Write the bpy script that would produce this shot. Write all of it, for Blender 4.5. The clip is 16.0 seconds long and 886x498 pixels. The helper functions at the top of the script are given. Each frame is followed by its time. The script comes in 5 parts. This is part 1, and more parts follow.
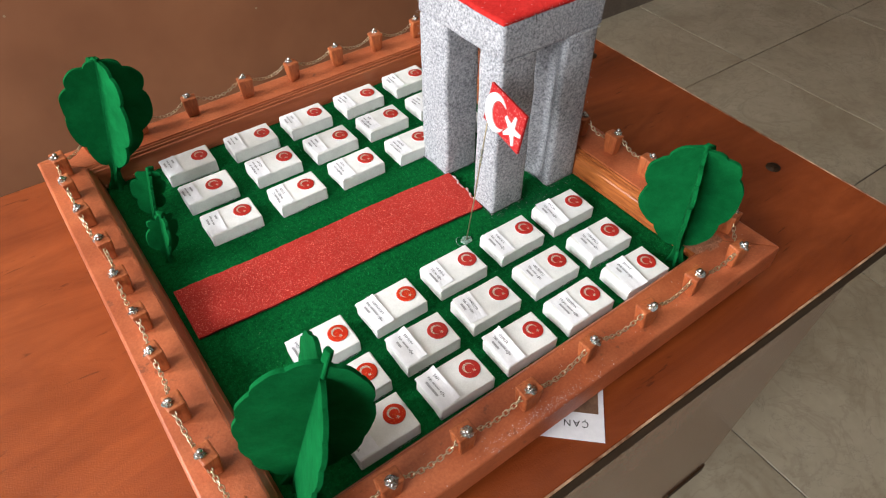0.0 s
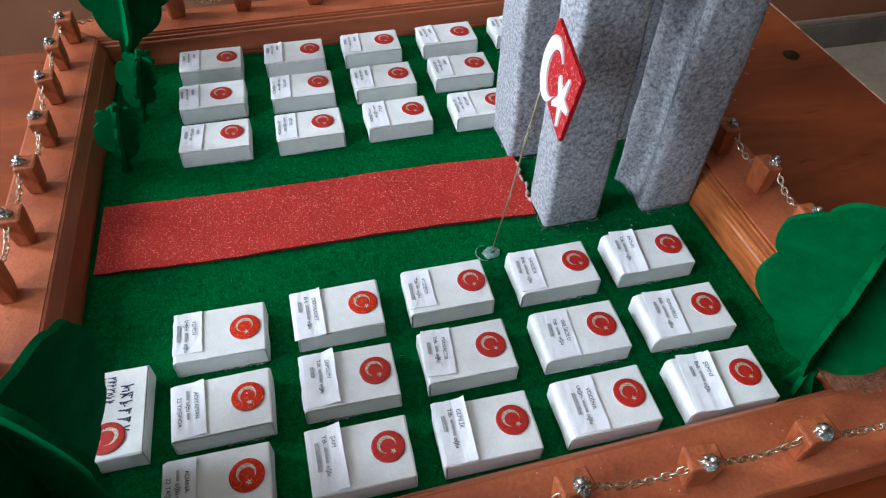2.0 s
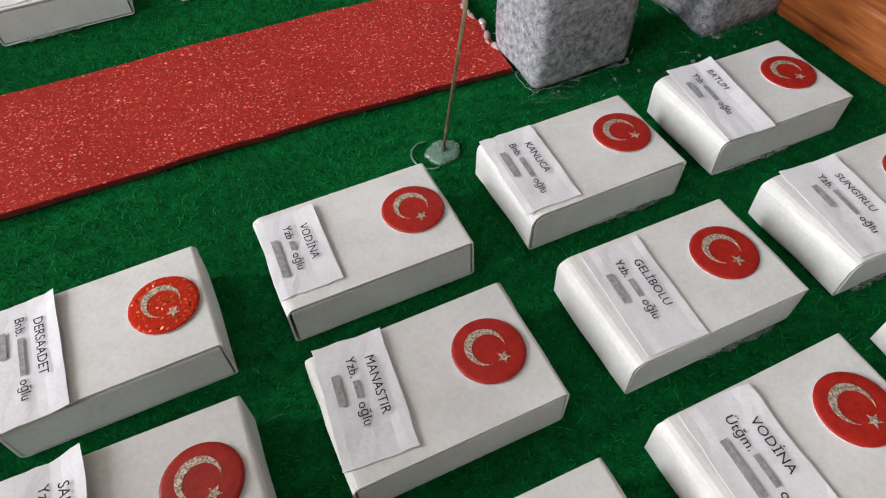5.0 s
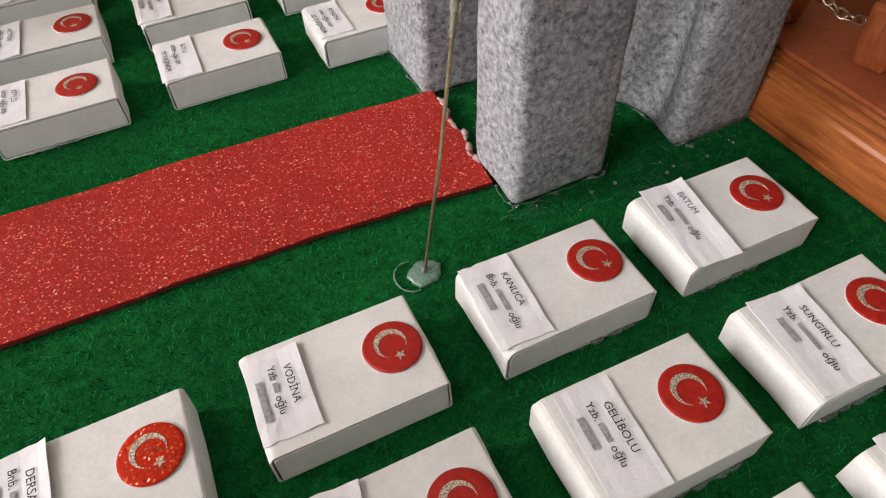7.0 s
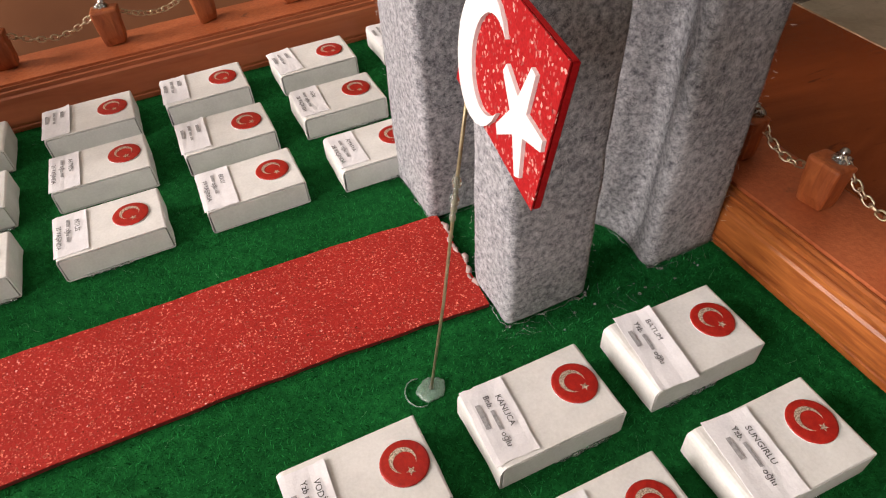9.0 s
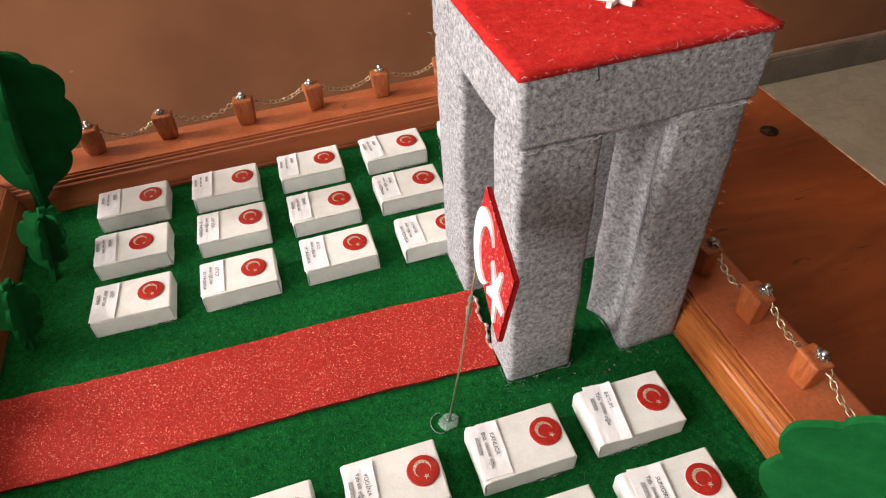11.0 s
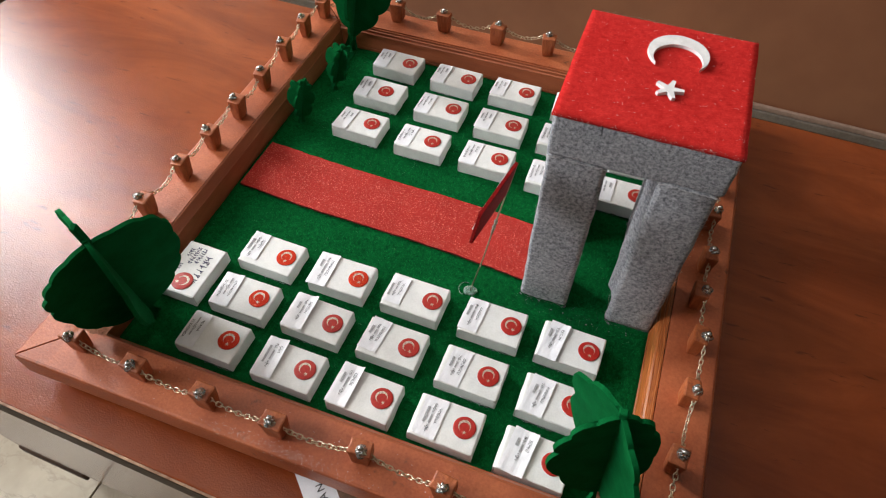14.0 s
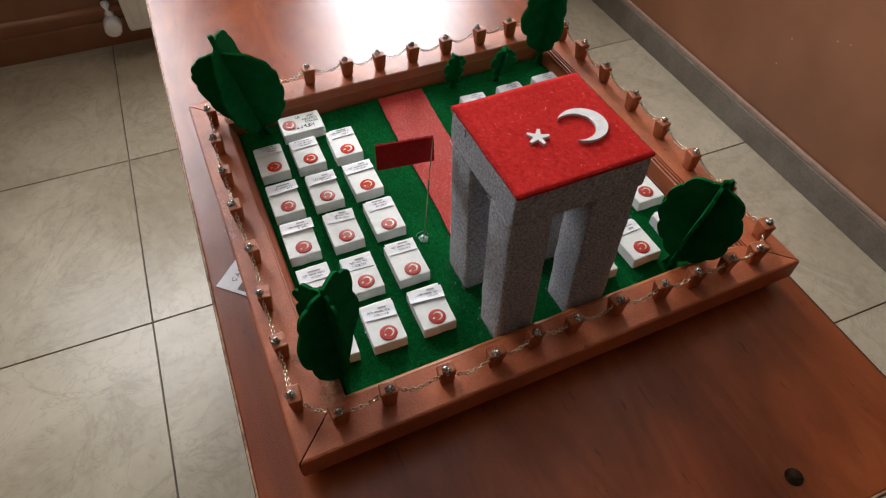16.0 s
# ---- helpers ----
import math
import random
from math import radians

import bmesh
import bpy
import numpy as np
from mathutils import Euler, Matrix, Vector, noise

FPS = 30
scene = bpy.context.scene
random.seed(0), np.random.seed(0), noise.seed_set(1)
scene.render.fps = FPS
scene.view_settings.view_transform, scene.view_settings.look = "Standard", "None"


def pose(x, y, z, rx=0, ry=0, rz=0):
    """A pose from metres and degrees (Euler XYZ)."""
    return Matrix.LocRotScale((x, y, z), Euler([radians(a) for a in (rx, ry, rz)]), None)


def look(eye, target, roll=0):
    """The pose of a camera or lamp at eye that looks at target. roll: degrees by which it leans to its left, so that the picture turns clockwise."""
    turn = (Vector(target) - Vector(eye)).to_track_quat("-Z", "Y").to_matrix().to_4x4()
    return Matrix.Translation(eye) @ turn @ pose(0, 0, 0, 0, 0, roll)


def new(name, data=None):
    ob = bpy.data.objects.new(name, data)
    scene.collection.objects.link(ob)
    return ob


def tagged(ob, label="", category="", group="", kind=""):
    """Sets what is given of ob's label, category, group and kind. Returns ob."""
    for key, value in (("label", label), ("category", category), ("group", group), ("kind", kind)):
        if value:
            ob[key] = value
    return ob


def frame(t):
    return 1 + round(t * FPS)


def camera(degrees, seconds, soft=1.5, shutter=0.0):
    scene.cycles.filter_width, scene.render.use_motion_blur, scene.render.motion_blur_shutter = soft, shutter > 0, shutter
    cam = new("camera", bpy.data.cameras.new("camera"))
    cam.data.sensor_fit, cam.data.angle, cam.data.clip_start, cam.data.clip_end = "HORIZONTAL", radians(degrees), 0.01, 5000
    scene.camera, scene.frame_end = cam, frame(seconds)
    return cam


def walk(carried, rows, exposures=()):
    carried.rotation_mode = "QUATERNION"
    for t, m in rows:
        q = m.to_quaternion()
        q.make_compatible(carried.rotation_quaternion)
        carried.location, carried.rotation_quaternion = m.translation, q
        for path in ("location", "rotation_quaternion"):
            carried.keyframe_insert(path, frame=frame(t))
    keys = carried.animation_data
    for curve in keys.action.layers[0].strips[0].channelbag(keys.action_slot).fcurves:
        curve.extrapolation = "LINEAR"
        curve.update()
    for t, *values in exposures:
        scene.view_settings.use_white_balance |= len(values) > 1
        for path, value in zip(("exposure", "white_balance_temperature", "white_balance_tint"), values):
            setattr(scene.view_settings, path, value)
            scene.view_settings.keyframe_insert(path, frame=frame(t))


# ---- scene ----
cam = camera(68.93, 16.0, 1.15)
PATH = [
    (0, (-0.1091, -0.2865, 0.4112), (0.05459, -0.06270, 0.12292), -0.36),
    (0.5, (-0.0655, -0.2354, 0.3896), (0.08783, -0.02157, 0.08830), 2.75),
    (1, (-0.0384, -0.2188, 0.3879), (0.10445, 0.00292, 0.08716), 1.96),
    (1.5, (0.0097, -0.2232, 0.3627), (0.12229, 0.02542, 0.07037), 1.08),
    (2, (0.0481, -0.2205, 0.2981), (0.11906, 0.03822, 0.00141), 1.20),
    (2.5, (0.0579, -0.1773, 0.2390), (0.13421, 0.07866, -0.05874), 0.84),
    (3, (0.0535, -0.1672, 0.2010), (0.13320, 0.08253, -0.10112), -0.86),
    (3.5, (0.0666, -0.1473, 0.1753), (0.15575, 0.09842, -0.12746), -1.99),
    (3.7, (0.0688, -0.1392, 0.1660), (0.16085, 0.10466, -0.13741), -2.11),
    (5.8, (0.0970, -0.0952, 0.1327), (0.20026, 0.12718, -0.18333), -2.21),
    (6, (0.0980, -0.0951, 0.1355), (0.20119, 0.12855, -0.17965), -2.39),
    (6.5, (0.1011, -0.0949, 0.1459), (0.20300, 0.13770, -0.16316), -3.54),
    (7, (0.1020, -0.0897, 0.1586), (0.20745, 0.14935, -0.14424), -3.14),
    (7.5, (0.1004, -0.0910, 0.1680), (0.20765, 0.15306, -0.13026), -2.97),
    (8, (0.0994, -0.0910, 0.1816), (0.20666, 0.15660, -0.11368), -3.25),
    (8.5, (0.0978, -0.0909, 0.1899), (0.20705, 0.16108, -0.10090), -3.33),
    (9, (0.1026, -0.0943, 0.2049), (0.21467, 0.16435, -0.07890), -3.74),
    (9.5, (0.1015, -0.0980, 0.2173), (0.21484, 0.16620, -0.06085), -3.83),
    (10, (0.0995, -0.1038, 0.2374), (0.21101, 0.16533, -0.03670), -3.75),
    (10.2, (0.1018, -0.1111, 0.2519), (0.20730, 0.15903, -0.02362), -3.92),
    (12.3, (0.1018, -0.1824, 0.3636), (0.13922, 0.08930, 0.07250), -2.56),
    (12.5, (0.1036, -0.1826, 0.3697), (0.13412, 0.08154, 0.07082), -2.79),
    (13, (0.1375, -0.2110, 0.3884), (0.12008, 0.04284, 0.07972), -1.04),
    (13.5, (0.1914, -0.2670, 0.4306), (0.12690, -0.01708, 0.12501), -1.36),
    (14, (0.2214, -0.2552, 0.4354), (0.14191, -0.02464, 0.11827), 1.20),
    (14.5, (0.2245, -0.2158, 0.4472), (0.13024, 0.00081, 0.12446), 4.35),
    (15, (0.2933, -0.2012, 0.4637), (0.14853, -0.00714, 0.14523), 1.99),
    (15.5, (0.4415, -0.1865, 0.4910), (0.23526, -0.04805, 0.17750), 0.73),
    (16, (0.5506, -0.1328, 0.4982), (0.31575, -0.02588, 0.19259), 0.58),
]
EXPOSURE = [(0, -0.02, 6750, 12), (0.5, -0.17, 6150, 11), (1, -0.28, 5850, 9), (1.5, -0.36, 5750, 9), (2, -0.45, 5750, 9), (2.5, -0.6, 5900, 10),
            (3, -0.7, 6050, 10), (3.5, -0.72, 6230, 11), (6, -0.7, 6950, 17), (7, -0.66, 7250, 19), (8, -0.6, 7600, 21), (9, -0.46, 7800, 22),
            (10, -0.3, 7900, 22), (12.5, -0.06, 7000, 12), (13, -0.12, 6800, 12), (13.5, -0.14, 6650, 11), (14, -0.3, 6750, 12), (14.5, -0.4, 6700, 10), (15, -0.6, 6550, 10),
            (15.5, -0.58, 6650, 11), (16, -0.53, 6720, 13)]
walk(cam, [(t, look(eye, target, roll)) for t, eye, target, roll in PATH], EXPOSURE)

# ---------- light ----------
world = bpy.data.worlds.new("sky")
world.use_nodes = True
scene.world = world
_w = world.node_tree
_sky = _w.nodes.new("ShaderNodeTexSky")
_sky.sky_type, _sky.sun_disc = "NISHITA", False
_sky.sun_elevation, _sky.sun_rotation = radians(48), radians(200)
_w.links.new(_sky.outputs[0], _w.nodes["Background"].inputs[0])
_w.nodes["Background"].inputs[1].default_value = 0.15

ROOM = Matrix.Rotation(radians(-1.65), 4, "Z")      # the room stands slightly askew to the model
FLOOR, DESK, CEIL = -0.77, -0.0145, 2.05
WALL_W, WALL_N, WALL_E, WALL_S = -1.74, 1.316, 5.2, -4.4
WINDOWS = [(0.37, 0.94, 1.66), (-1.25, -0.16, 0.82)]  # along the west wall, with the share of open sky before each
SILL, HEAD = 0.40, 1.75

for y0, y1, open_sky in WINDOWS:
    lamp = bpy.data.lights.new("window_light", "AREA")
    lamp.shape, lamp.size, lamp.size_y = "RECTANGLE", y1 - y0 - 0.06, HEAD - SILL - 0.06
    lamp.energy, lamp.color = 66 * open_sky * (y1 - y0) * (HEAD - SILL), (0.93, 0.97, 1.0)
    ob = new("window_light", lamp)
    ob.matrix_world = ROOM @ look((WALL_W - 0.16, (y0 + y1) / 2, (SILL + HEAD) / 2), (0, (y0 + y1) / 2, (SILL + HEAD) / 2 - 0.1))


# ---------- materials ----------
def nodes_of(name):
    m = bpy.data.materials.new(name)
    m.use_nodes = True
    t = m.node_tree
    return m, t, t.nodes["Principled BSDF"], t.nodes.new, t.links.new


def coords(t, stretch=(1, 1, 1), vary=True):
    c = t.nodes.new("ShaderNodeTexCoord")
    mp = t.nodes.new("ShaderNodeMapping")
    mp.inputs["Scale"].default_value = stretch
    t.links.new(c.outputs["Object"], mp.inputs["Vector"])
    if vary:
        o = t.nodes.new("ShaderNodeObjectInfo")
        s = t.nodes.new("ShaderNodeVectorMath")
        s.operation = "SCALE"
        s.inputs[0].default_value = (3.1, 5.7, 2.3)
        t.links.new(o.outputs["Random"], s.inputs["Scale"])
        t.links.new(s.outputs[0], mp.inputs["Location"])
    return mp.outputs[0]


def noise_tex(t, vec, scale, detail=4.0, rough=0.55, distortion=0.0):
    n = t.nodes.new("ShaderNodeTexNoise")
    n.inputs["Scale"].default_value, n.inputs["Detail"].default_value = scale, detail
    n.inputs["Roughness"].default_value, n.inputs["Distortion"].default_value = rough, distortion
    t.links.new(vec, n.inputs["Vector"])
    return n.outputs["Fac"]


def ramp(t, fac, stops):
    r = t.nodes.new("ShaderNodeValToRGB")
    el = r.color_ramp.elements
    while len(el) < len(stops):
        el.new(0.5)
    for e, (p, c) in zip(el, stops):
        e.position, e.color = p, (*c, 1) if len(c) == 3 else c
    t.links.new(fac, r.inputs["Fac"])
    return r.outputs["Color"]


def blend(t, fac, a, b, mode="MIX"):
    x = t.nodes.new("ShaderNodeMix")
    x.data_type, x.blend_type = "RGBA", mode
    for socket, v in ((x.inputs["Factor"], fac), (x.inputs["A"], a), (x.inputs["B"], b)):
        if isinstance(v, (int, float)):
            socket.default_value = v
        elif isinstance(v, tuple):
            socket.default_value = (*v, 1)
        else:
            t.links.new(v, socket)
    return x.outputs["Result"]


def bump(t, p, height, strength, distance):
    b = t.nodes.new("ShaderNodeBump")
    b.inputs["Strength"].default_value, b.inputs["Distance"].default_value = strength, distance
    t.links.new(height, b.inputs["Height"])
    last = p.inputs["Normal"].links
    if last:
        t.links.new(last[0].from_socket, b.inputs["Normal"])
    t.links.new(b.outputs[0], p.inputs["Normal"])


def surface(name, dark, light, scale, rough=0.6, grain=None, relief=0.3, depth=0.0005, stretch=(1, 1, 1), spots=None, metal=0.0, lo=0.35, hi=0.65, gloss=0.5):
    """A surface of two shades with fine grain, optional spots (colour, scale, threshold) and relief."""
    m, t, p, _, link = nodes_of(name)
    v = coords(t, stretch)
    c = ramp(t, noise_tex(t, v, scale), [(lo, dark), (hi, light)])
    fine = noise_tex(t, v, grain or scale * 9, 3)
    c = blend(t, 0.5, c, ramp(t, fine, [(0.3, (0.3, 0.3, 0.3)), (0.7, (0.7, 0.7, 0.7))]), "SOFT_LIGHT")
    if spots:
        colour, size, edge = spots
        c = blend(t, ramp(t, noise_tex(t, v, size, 5, 0.65), [(edge, (0, 0, 0)), (edge + 0.06, (1, 1, 1))]), c, colour)
    link(c, p.inputs["Base Color"])
    p.inputs["Roughness"].default_value, p.inputs["Metallic"].default_value = rough, metal
    p.inputs["Specular IOR Level"].default_value = gloss
    bump(t, p, fine, relief, depth)
    return m


def felt(name, dark, light, heather=220.0, fuzz=0.5, lo=0.3, hi=0.7, strand=0.6):
    m, t, p, _, link = nodes_of(name)
    v = coords(t)
    a = noise_tex(t, v, heather, 5, 0.75, 0.0)
    b = noise_tex(t, v, 26, 3)
    strands = noise_tex(t, v, 1800, 3, 0.6, 0.6)
    c = ramp(t, a, [(lo, dark), (hi, light)])
    c = blend(t, 0.35, c, ramp(t, b, [(0.3, (0.25, 0.25, 0.25)), (0.7, (0.75, 0.75, 0.75))]), "SOFT_LIGHT")
    c = blend(t, strand, c, ramp(t, strands, [(0.3, (0.25, 0.25, 0.25)), (0.7, (0.75, 0.75, 0.75))]), "SOFT_LIGHT")
    link(c, p.inputs["Base Color"])
    p.inputs["Roughness"].default_value = 0.95
    p.inputs["Specular IOR Level"].default_value = 0.03
    p.inputs["Sheen Weight"].default_value, p.inputs["Sheen Roughness"].default_value = fuzz, 0.5
    p.inputs["Sheen Tint"].default_value = (*light, 1)
    bump(t, p, a, 0.5, 0.0012)
    bump(t, p, strands, strand, 0.0004)
    return m


def glitter(name, base, spark, grain=900.0, share=0.14, foil=0.12):
    m, t, p, _, link = nodes_of(name)
    v = coords(t)
    cells = t.nodes.new("ShaderNodeTexVoronoi")
    cells.inputs["Scale"].default_value = grain
    link(v, cells.inputs["Vector"])
    sep = t.nodes.new("ShaderNodeSeparateColor")
    link(cells.outputs["Color"], sep.inputs[0])
    # flakes lie denser in some places than in others
    pick = t.nodes.new("ShaderNodeMath")
    pick.operation = "MULTIPLY_ADD"
    pick.inputs[1].default_value = 0.16
    link(noise_tex(t, v, 45, 3), pick.inputs[0])
    shift = t.nodes.new("ShaderNodeMath")
    shift.operation = "SUBTRACT"
    shift.inputs[1].default_value = 0.08
    link(sep.outputs[0], shift.inputs[0])
    link(shift.outputs[0], pick.inputs[2])
    flake = ramp(t, pick.outputs[0], [(1 - share, (0, 0, 0)), (1.03 - share, (1, 1, 1))])
    body = ramp(t, noise_tex(t, v, 30), [(0.3, tuple(x * 0.85 for x in base)), (0.7, base)])
    body = blend(t, 0.6, body, ramp(t, noise_tex(t, v, 1500, 2), [(0.3, (0.25, 0.25, 0.25)), (0.7, (0.72, 0.72, 0.72))]), "SOFT_LIGHT")
    # glints painted in: the topmost flakes take the spark colour as base colour
    bright = ramp(t, pick.outputs[0], [(1 - share, (0, 0, 0)), (1.03 - share, (0.12, 0.12, 0.12)), (1 - share * 0.5, (0.22, 0.22, 0.22)), (1 - share * 0.25, (0.75, 0.75, 0.75))])
    link(blend(t, bright, body, spark), p.inputs["Base Color"])
    link(ramp(t, pick.outputs[0], [(1 - share, (0.0, 0.0, 0.0)), (1.04 - share, (foil, foil, foil))]), p.inputs["Metallic"])
    link(ramp(t, pick.outputs[0], [(1 - share, (0.7, 0.7, 0.7)), (1.04 - share, (0.27, 0.27, 0.27))]), p.inputs["Roughness"])
    link(ramp(t, pick.outputs[0], [(1 - share, (0.12, 0.12, 0.12)), (1.04 - share, (0.40, 0.40, 0.40))]), p.inputs["Specular IOR Level"])
    tilt = t.nodes.new("ShaderNodeVectorMath")
    tilt.operation = "MULTIPLY_ADD"
    tilt.inputs[1].default_value, tilt.inputs[2].default_value = (1.0, 1.0, 1.0), (-0.5, -0.5, -0.5)
    # the way a flake leans is drawn apart from the choice of flakes
    ways = t.nodes.new("ShaderNodeCombineXYZ")
    link(sep.outputs[1], ways.inputs[0])
    link(sep.outputs[2], ways.inputs[1])
    ways.inputs[2].default_value = 0.5
    link(ways.outputs[0], tilt.inputs[0])
    # most flakes lie nearly flat, a few stand steep
    size = t.nodes.new("ShaderNodeVectorMath")
    size.operation = "ABSOLUTE"
    link(tilt.outputs[0], size.inputs[0])
    lean = t.nodes.new("ShaderNodeVectorMath")
    lean.operation = "MULTIPLY"
    link(tilt.outputs[0], lean.inputs[0])
    link(size.outputs[0], lean.inputs[1])
    amount = t.nodes.new("ShaderNodeVectorMath")
    amount.operation = "SCALE"
    weight = t.nodes.new("ShaderNodeMath")
    weight.operation = "MULTIPLY_ADD"
    weight.inputs[1].default_value, weight.inputs[2].default_value = 3.0, 0.2
    link(flake, weight.inputs[0])
    link(weight.outputs[0], amount.inputs["Scale"])
    link(lean.outputs[0], amount.inputs[0])
    geo = t.nodes.new("ShaderNodeNewGeometry")
    add = t.nodes.new("ShaderNodeVectorMath")
    link(geo.outputs["Normal"], add.inputs[0])
    link(amount.outputs[0], add.inputs[1])
    nrm = t.nodes.new("ShaderNodeVectorMath")
    nrm.operation = "NORMALIZE"
    link(add.outputs[0], nrm.inputs[0])
    link(nrm.outputs[0], p.inputs["Normal"])
    return m


def wood(name, dark, light, along="X", scale=14.0, rough=0.4, streak=14.0, specks=0.0, coat=0.0, gloss=0.5, pores=None):
    m, t, p, _, link = nodes_of(name)
    st = {"X": (1, streak, streak), "Y": (streak, 1, streak), "Z": (streak, streak, 1)}[along]
    v = coords(t, st)
    broad = noise_tex(t, v, scale * 0.35, 3, 0.5, 0.6)
    grain = noise_tex(t, v, scale, 8, 0.65, 1.2)
    c = ramp(t, grain, [(0.3, dark), (0.52, tuple((a + b) / 2 for a, b in zip(dark, light))), (0.72, light)])
    c = blend(t, 0.55, c, ramp(t, broad, [(0.3, (0.3, 0.3, 0.3)), (0.7, (0.68, 0.68, 0.68))]), "SOFT_LIGHT")
    if pores:
        # short dark grain marks that run with the wood and bend a little
        mark = noise_tex(t, coords(t, tuple(4 if q == 1 else 26 for q in st)), 6.0, 4, 0.6, 0.5)
        c = blend(t, ramp(t, mark, [(0.64, (0, 0, 0)), (0.70, (0.55, 0.55, 0.55))]), c, pores)
        cloud = noise_tex(t, coords(t), 9.0, 4, 0.6, 0.4)
        c = blend(t, 0.5, c, ramp(t, cloud, [(0.3, (0.36, 0.36, 0.36)), (0.7, (0.64, 0.64, 0.64))]), "SOFT_LIGHT")
    link(c, p.inputs["Base Color"])
    p.inputs["Roughness"].default_value = rough
    p.inputs["Specular IOR Level"].default_value = gloss
    p.inputs["Coat Weight"].default_value, p.inputs["Coat Roughness"].default_value = coat, 0.3
    bump(t, p, grain, 0.25, 0.0006)
    if specks:
        bump(t, p, noise_tex(t, coords(t), 780, 2), specks, 0.0005)
    return m


def plain(name, colour, rough=0.5, metal=0.0, transmission=0.0):
    m, t, p, _, _ = nodes_of(name)
    p.inputs["Base Color"].default_value = (*colour, 1)
    p.inputs["Roughness"].default_value, p.inputs["Metallic"].default_value = rough, metal
    p.inputs["Transmission Weight"].default_value = transmission
    return m


GREEN = felt("green_felt", (0.0006, 0.050, 0.012), (0.002, 0.150, 0.034), 260, 0.10, strand=0.4)
LEAF = felt("leaf_felt", (0.0006, 0.080, 0.020), (0.0016, 0.125, 0.034), 60, 0.06, strand=0.3)
GREY = felt("grey_felt", (0.085, 0.090, 0.105), (0.65, 0.665, 0.70), 440, 0.35, 0.33, 0.69)
REDFELT = felt("red_felt", (0.42, 0.013, 0.013), (0.66, 0.040, 0.034), 210, 0.4)


def nap_material(name, shades):
    """Loose felt fibres, each of a shade of its own."""
    m, t, p, _, link = nodes_of(name)
    g = t.nodes.new("ShaderNodeNewGeometry")
    link(ramp(t, g.outputs["Random Per Island"], shades), p.inputs["Base Color"])
    p.inputs["Roughness"].default_value, p.inputs["Specular IOR Level"].default_value = 0.9, 0.02
    return m


GREEN_NAP = nap_material("green_nap", [(0.0, (0.0004, 0.040, 0.009)), (0.7, (0.0010, 0.128, 0.030)), (1.0, (0.003, 0.25, 0.058))])
GREY_NAP = nap_material("grey_nap", [(0.0, (0.06, 0.064, 0.076)), (0.45, (0.25, 0.26, 0.285)), (1.0, (0.68, 0.69, 0.73))])
RED_NAP = nap_material("red_nap", [(0.0, (0.26, 0.006, 0.006)), (0.6, (0.56, 0.028, 0.024)), (1.0, (0.80, 0.10, 0.085))])
RUNNER = glitter("red_glitter", (0.43, 0.029, 0.022), (0.95, 0.24, 0.17), 1900, 0.19, 0.0)
FLAGRED = glitter("flag_glitter", (0.40, 0.014, 0.016), (1.0, 0.48, 0.42), 1500, 0.16)
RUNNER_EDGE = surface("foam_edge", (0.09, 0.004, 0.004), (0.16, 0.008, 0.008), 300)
PAPER = surface("white_paper", (0.72, 0.725, 0.705), (0.80, 0.805, 0.785), 90, 0.48, 900, 0.12, 0.0003)
LABEL = surface("label_paper", (0.77, 0.77, 0.80), (0.84, 0.84, 0.87), 140, 0.6, 1300, 0.2, 0.0003)
INK = plain("black_ink", (0.022, 0.022, 0.025), 0.7)
BARS = surface("faded_ink", (0.26, 0.26, 0.27), (0.44, 0.44, 0.45), 900, 0.7)
PEN = plain("pen_ink", (0.022, 0.018, 0.085), 0.6)
FLAGFOAM = surface("flag_foam", (0.30, 0.006, 0.008), (0.40, 0.012, 0.012), 300, 0.7, 1500, 0.2, 0.0003, gloss=0.1)
STICKER = surface("sticker_red", (0.36, 0.011, 0.007), (0.47, 0.021, 0.012), 500, 0.35, 2200, 0.25, 0.0003)
STICKER_GLITTER = glitter("sticker_glitter", (0.60, 0.028, 0.008), (0.95, 0.24, 0.07), 1900, 0.16)
FOIL = surface("sticker_foil", (0.30, 0.21, 0.14), (0.80, 0.70, 0.58), 2200, 0.4, 4000, 0.5, 0.0003, metal=0.35, lo=0.42, hi=0.58)
FOAM_WHITE = surface("white_foam", (0.72, 0.72, 0.72), (0.82, 0.82, 0.82), 200, 0.7)
TERRA = surface("terracotta_paint", (0.32, 0.074, 0.026), (0.52, 0.142, 0.056), 17, 0.42, 520, 0.4, 0.0006, spots=((0.22, 0.062, 0.027), 60, 0.63))
PAINTED = wood("painted_moulding", (0.30, 0.074, 0.027), (0.44, 0.125, 0.050), "X", 14, 0.45, 6)
TRIM = wood("stained_moulding", (0.19, 0.043, 0.010), (0.52, 0.160, 0.040), "X", 34, 0.36, 10)
POST = wood("post_wood", (0.25, 0.050, 0.013), (0.48, 0.135, 0.042), "Z", 60, 0.5, 5)
TABLE = wood("table_laminate", (0.178, 0.033, 0.0077), (0.288, 0.064, 0.016), "X", 4.5, 0.21, 4, 0.50, gloss=0.40, pores=(0.055, 0.012, 0.004))
TABLE_EDGE = wood("table_edge", (0.022, 0.011, 0.005), (0.065, 0.032, 0.015), "X", 20, 0.55, 10, gloss=0.15)
WORN = surface("worn_edge", (0.16, 0.06, 0.025), (0.58, 0.36, 0.22), 70, 0.7, 600, 0.3, 0.0003)
